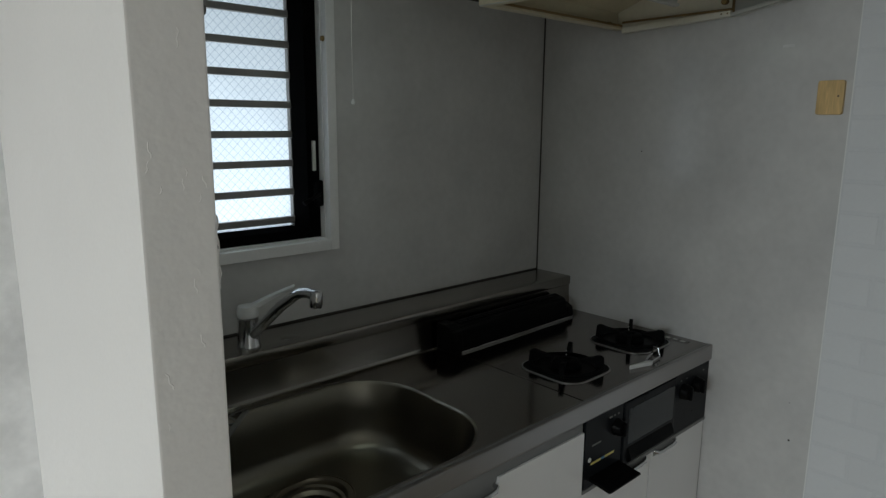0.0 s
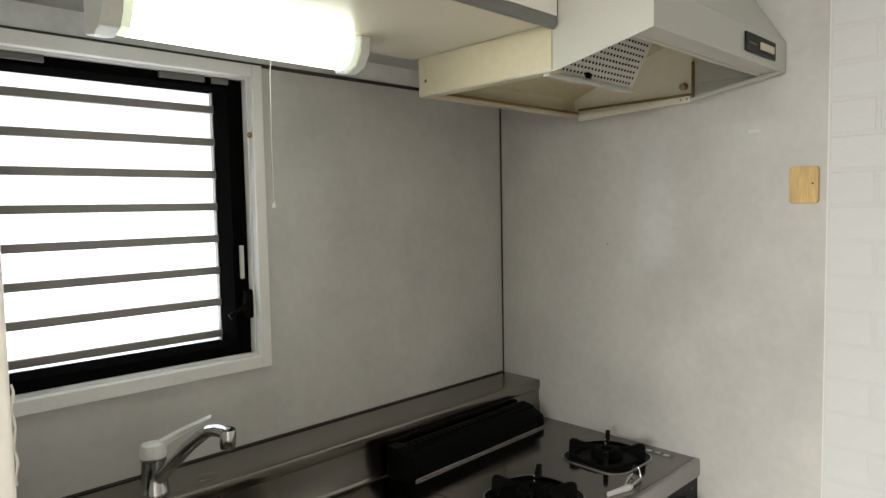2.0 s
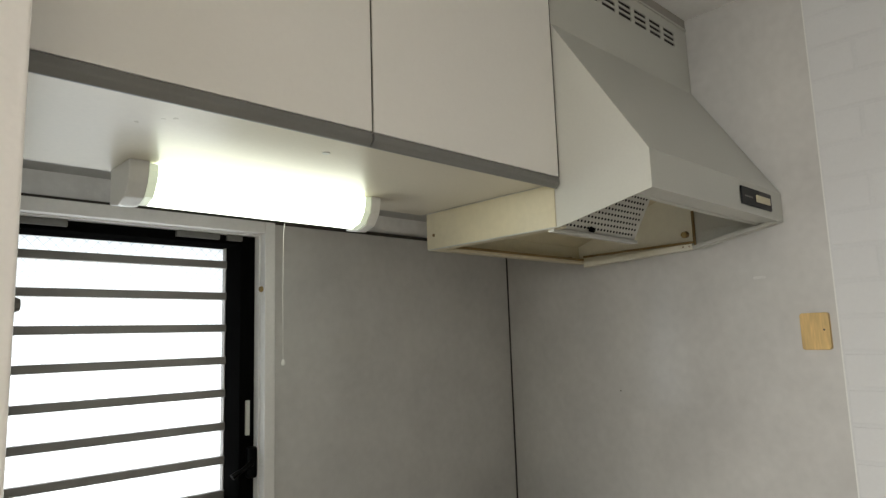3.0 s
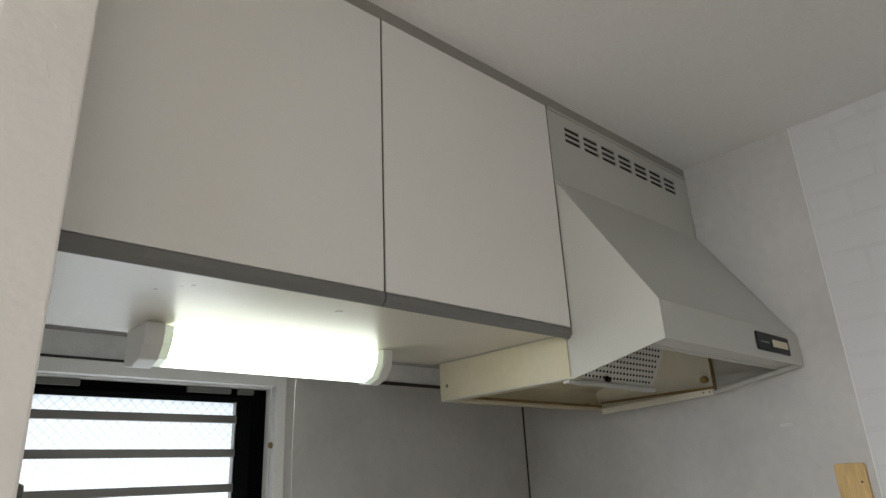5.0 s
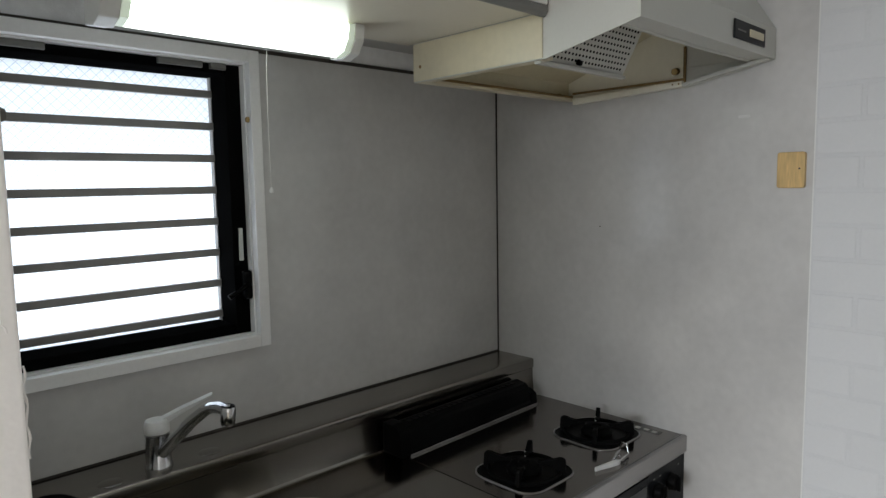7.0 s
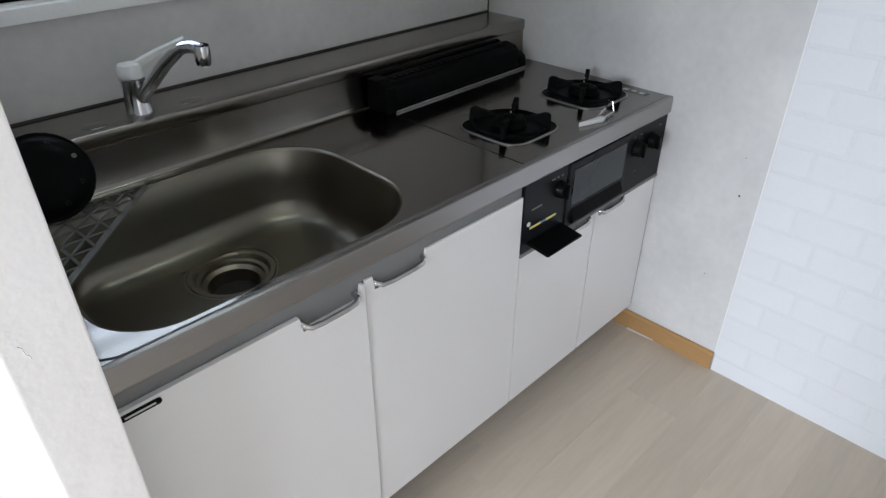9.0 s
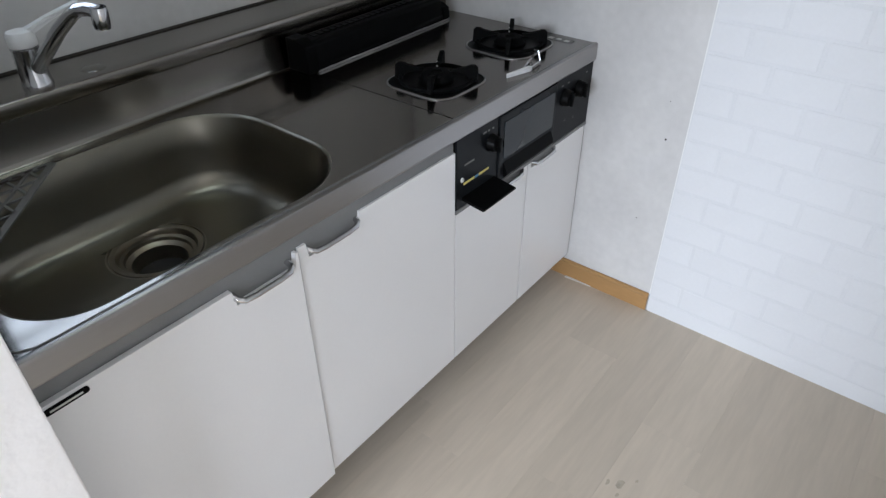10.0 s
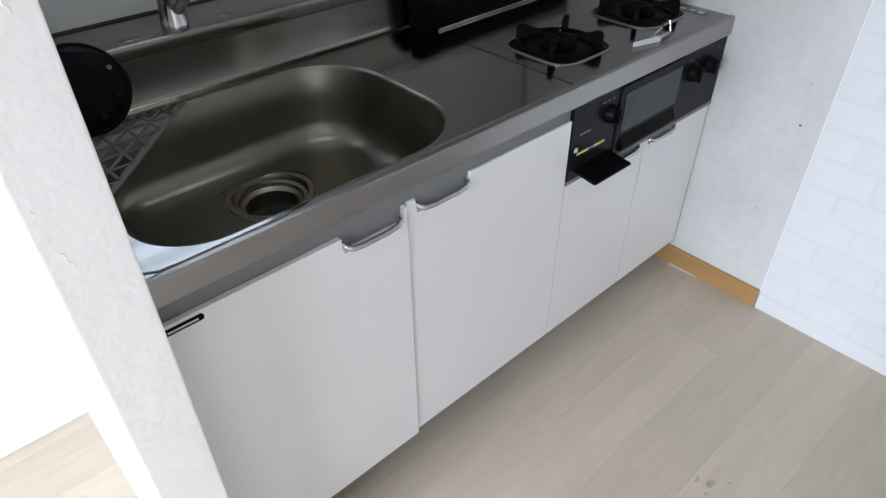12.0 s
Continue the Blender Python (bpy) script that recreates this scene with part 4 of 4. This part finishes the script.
knob(-0.474, 0.664, 0.021, lp)
knob(-0.150, 0.662, 0.023, rp)
knob(-0.080, 0.664, 0.023, rp)
for x, z, w in ((-0.555, 0.648, 0.018), (-0.500, 0.697, 0.006), (-0.484, 0.697, 0.003), (-0.468, 0.697, 0.003)):
    part("print", box(x - w, x + w, PY - 0.0026, PY - 0.0018, z - 0.002, z + 0.002), M_GREYPL, lp, "faint grey print")
for x in (-0.165, -0.135, -0.040):
    part("print", box(x - 0.004, x + 0.004, PY - 0.0026, PY - 0.0018, 0.695, 0.698), M_GREYPL, rp, "faint grey print")
part("sticker", box(-0.575, -0.535, PY - 0.0027, PY - 0.0018, 0.6000, 0.6055), M_YELLOW, lp, "yellow caution sticker")
part("sticker", box(-0.533, -0.520, PY - 0.0027, PY - 0.0018, 0.6000, 0.6055), M_BLUE, lp, "blue sticker")
part("sticker", box(-0.518, -0.480, PY - 0.0027, PY - 0.0018, 0.6000, 0.6055), M_YELLOW, lp, "yellow caution sticker")
part("indicator", lathe([(0, 0.003), (0.005, 0.002), (0.006, 0)], (-0.580, PY - 0.002, 0.615), (0, -1, 0), 12), M_LABEL, lp, "small round indicator")
part("battery_flap", prism([(PY - 0.001, 0.562), (PY - 0.058, 0.554), (PY - 0.064, 0.557), (PY - 0.063, 0.562), (PY - 0.001, 0.571)], 'x', -0.580, -0.455, 0.002), M_BLACKPL, stove, "black battery flap hanging open")

# ---------------------------------------------------------------- loose and small things
tool = thing("grill_tray_grip", (-0.29, -0.60, ST), "white and chrome clip-on grill tray grip lying on the stove", "utensil")
bm = prism([(-0.352, -0.604), (-0.285, -0.624), (-0.272, -0.622), (-0.278, -0.612), (-0.350, -0.600)], 'z', ST, ST + 0.010, 0.002)
part("plate", bm, M_WHITEPL, tool, "white tapered plate")
part("wire_loop", tube([(-0.300, -0.612, ST + 0.004), (-0.235, -0.588, ST + 0.004), (-0.217, -0.586, ST + 0.006), (-0.215, -0.590, ST + 0.026), (-0.219, -0.604, ST + 0.028), (-0.222, -0.612, ST + 0.006), (-0.275, -0.618, ST + 0.005)], 0.0026, 8), M_CHROME, tool, "bent chrome wire")

label_plate = solid("caution_label", box(-0.052, -0.030, -0.600, -0.470, ST + 0.0002, ST + 0.0008), M_GREYPL, "worn grey caution label stuck on the stove top", "label")
for i in range(5):
    part("print", box(-0.048 + 0.004 * (i % 2), -0.034, -0.590 + i * 0.024, -0.576 + i * 0.024, ST + 0.0008, ST + 0.0011), M_LABEL, label_plate, "pale print bar")

plate = thing("wall_plate", (-0.008, -0.887, 1.444), "bare light wooden switch plate fixed to the panel's edge", "switch plate")
part("plate_body", prism(rounded(-0.916, -0.858, 1.404, 1.484, 0.006, 4), 'x', -0.017, -0.0052, 0.0015), M_OAKPLATE, plate, "light wood plate")
part("hole", lathe([(0, 0.0006), (0.0022, 0.0006), (0.0022, 0)], (-0.017, -0.905, 1.447), (-1, 0, 0), 10), M_DARK, plate)

# black strainer bowl leaning in the corner of the sink
sc, sn = Vector((-1.357, -0.196, 0.841)), Vector((-0.16, -0.78, 0.55)).normalized()
bowl = thing("strainer_bowl", (-1.327, -0.19, CZ), "round black plastic strainer bowl leaning on the back ledge", "bowl")
prof = [(0.0, 0.004), (0.030, 0.004), (0.052, 0.000), (0.065, -0.006), (0.0695, -0.004), (0.0712, 0.000), (0.0695, 0.004), (0.065, 0.003), (0.058, 0.012), (0.046, 0.019), (0.028, 0.021), (0, 0.021)]
prof = [(1.12 * a, b) for a, b in prof]
part("bowl_body", lathe(prof, sc, sn, 36), M_BLACKPL, bowl, "black plastic body")
ua = sn.orthogonal().normalized()
ub = sn.cross(ua)
for k in range(8):
    a = 2 * math.pi * (k + 0.3) / 8
    p = sc + (ua * math.cos(a) + ub * math.sin(a)) * 0.0595 + sn * 0.0156
    part("hole", lathe([(0, 0.0012), (0.0042, 0.0012), (0.0042, -0.002)], p, (sn + (ua * math.cos(a) + ub * math.sin(a)) * 0.45).normalized(), 12), M_GREYPL if k % 3 == 0 else M_CHAR, bowl, "small drain hole")

# triangular drainer plate over the sink's corner
dr = thing("corner_drainer", (-1.35, -0.25, CZ), "grey plastic triangular sink drainer plate with lattice openings", "drainer")
A, B, C = Vector((-1.195, -0.192, 0)), Vector((-1.440, -0.192, 0)), Vector((-1.425, -0.435, 0))
bm = bmesh.new()


def rib(p, q, w=0.004):
    d = (q - p).normalized()
    s = Vector((-d.y, d.x, 0)) * w
    add_prism(bm, [((p + s).x, (p + s).y), ((p - s).x, (p - s).y), ((q - s).x, (q - s).y), ((q + s).x, (q + s).y)], 'z', CZ + 0.003, CZ + 0.0065)


for p, q, w in ((A, B, 0.006), (B, C, 0.006), (A, C, 0.006)):
    rib(p, q, w)
N = 6
for i in range(1, N):
    f = i / N
    rib(A.lerp(B, f), C.lerp(B, f), 0.0022)
    rib(B.lerp(A, f), C.lerp(A, f), 0.0022)
    rib(A.lerp(C, f), B.lerp(C, f), 0.0022)
part("lattice", bm, M_GREYPL, dr, "grey lattice", smooth=False)
bm = bmesh.new()
for i in range(9):
    p = Vector((-1.215 - i * 0.022, -0.197 + 0.004 * math.sin(i * 1.7), 0))
    add_box(bm, p.x - 0.0075, p.x + 0.0075, p.y - 0.002, p.y + 0.002, CZ + 0.0066, CZ + 0.0078, turn=Matrix.Rotation(0.25 * math.sin(i * 2.3), 4, 'Z'))
part("slots", bm, M_DARK, dr, "dark slots along the edge")

# floor stains
for x, y, r in ((-0.615, -1.143, 0.016), (-0.628, -1.118, 0.009), (-0.645, -1.150, 0.007), (-0.585, -1.170, 0.006)):
    pts = []
    for k in range(14):
        a = 2 * math.pi * k / 14
        rr = r * (0.7 + 0.5 * noise.noise(Vector((x * 40 + math.cos(a), y * 40 + math.sin(a), 0))))
        pts.append((x + rr * 1.2 * math.cos(a), y + rr * 0.7 * math.sin(a)))
    part("stain", prism(pts, 'z', 0.0001, 0.0005), M_STAIN, floor, "small dark floor stain")

# ---------------------------------------------------------------- pieces: floor planks, then wall bricks
PW, PL = 0.1512, 0.914
plank_meshes = {}


def plank(x0, x1, y0, y1):
    key = (round(x1 - x0, 3), round(y1 - y0, 3))
    if key not in plank_meshes:
        w, h = key[0] / 2 - 0.00006, key[1] / 2 - 0.00006
        b = bmesh.new()
        loft(b, [[(-w, -h, -0.003), (w, -h, -0.003), (w, h, -0.003), (-w, h, -0.003)],
                 [(-w, -h, -0.0001), (w, -h, -0.0001), (w, h, -0.0001), (-w, h, -0.0001)]])
        top_ring = [b.verts.new(p) for p in ((-w + 0.0003, -h + 0.0003, 0), (w - 0.0003, -h + 0.0003, 0), (w - 0.0003, h - 0.0003, 0), (-w + 0.0003, h - 0.0003, 0))]
        b.verts.ensure_lookup_table()
        low = b.verts[4:8]
        for k in range(4):
            b.faces.new((low[k], low[(k + 1) % 4], top_ring[(k + 1) % 4], top_ring[k]))
        b.faces.new(top_ring)
        plank_meshes[key] = mesh_object("plank", b, M_PLANK, False)
    o = new("plank", plank_meshes[key])
    o.parent = floor
    o.location = ((x0 + x1) / 2, (y0 + y1) / 2, 0)


seam = {0: -0.418, 1: -0.708, 3: -0.787}
rest = bmesh.new()
rng = random.Random(5)
for r in range(-16, 9):
    y0 = -1.258 + r * PW
    y1 = min(y0 + PW, 0.0)
    y0 = max(y0, -3.6)
    if y1 - y0 < 0.01:
        continue
    s = seam.get(r, -rng.random() * PL)
    x = s + PL
    while x > -4.7:
        a, b = max(x - PL, -4.7), min(x, 0.0)
        x -= PL
        if b - a < 0.01:
            continue
        if b > -2.7 and y0 > -2.1:
            plank(a, b, y0, y1)
        else:
            add_box(rest, a + 0.00015, b - 0.00015, y0 + 0.00015, y1 - 0.00015, -0.003, 0)
tagged(part("far_planks", rest, M_PLANK, floor, "further planks of the same floor", False), kind="stuff")

BP, BH, J = 0.152, 0.0747, 0.0085
brick_meshes = {}


def brick(y0, y1, z0, z1):
    key = (round(y1 - y0, 3), round(z1 - z0, 3))
    if key not in brick_meshes:
        h, v = key[0] / 2, key[1] / 2
        b = bmesh.new()
        vr = loft(b, [[(0.001, -h, -v), (0.001, h, -v), (0.001, h, v), (0.001, -h, v)],
                      [(-0.0004, -h + 0.001, -v + 0.001), (-0.0006, h - 0.001, -v + 0.001), (-0.0006, h - 0.001, v - 0.001), (-0.0004, -h + 0.001, v - 0.001)],
                      [(-0.0006, -h + 0.004, -v + 0.004), (-0.0006, h - 0.004, -v + 0.004), (-0.0006, h - 0.004, v - 0.004), (-0.0006, -h + 0.004, v - 0.004)]])
        b.faces.new(vr[-1])
        brick_meshes[key] = mesh_object("brick", b, M_BRICK)
    o = new("brick", brick_meshes[key])
    o.parent = wall_east
    o.location = (-0.0082, (y0 + y1) / 2, (z0 + z1) / 2)


part("paper_ground", box(-0.008, 0, NOOK + 0.001, BRICKY - 0.003, 0.052, CEIL), M_JOINT, wall_east, "pale grey joints of the brick-pattern paper")
row, z = 0, 0.058
while z < CEIL - 0.01:
    z1 = min(z + BH - J, CEIL - 0.003)
    y = BRICKY - 0.006 + (0.0 if row % 2 else 0.062)
    while y > NOOK + 0.02:
        a, b = max(y - BP + J, NOOK + 0.003), min(y, BRICKY - 0.006)
        if b - a > 0.012:
            brick(a, b, z, z1)
        y -= BP
    z += BH
    row += 1
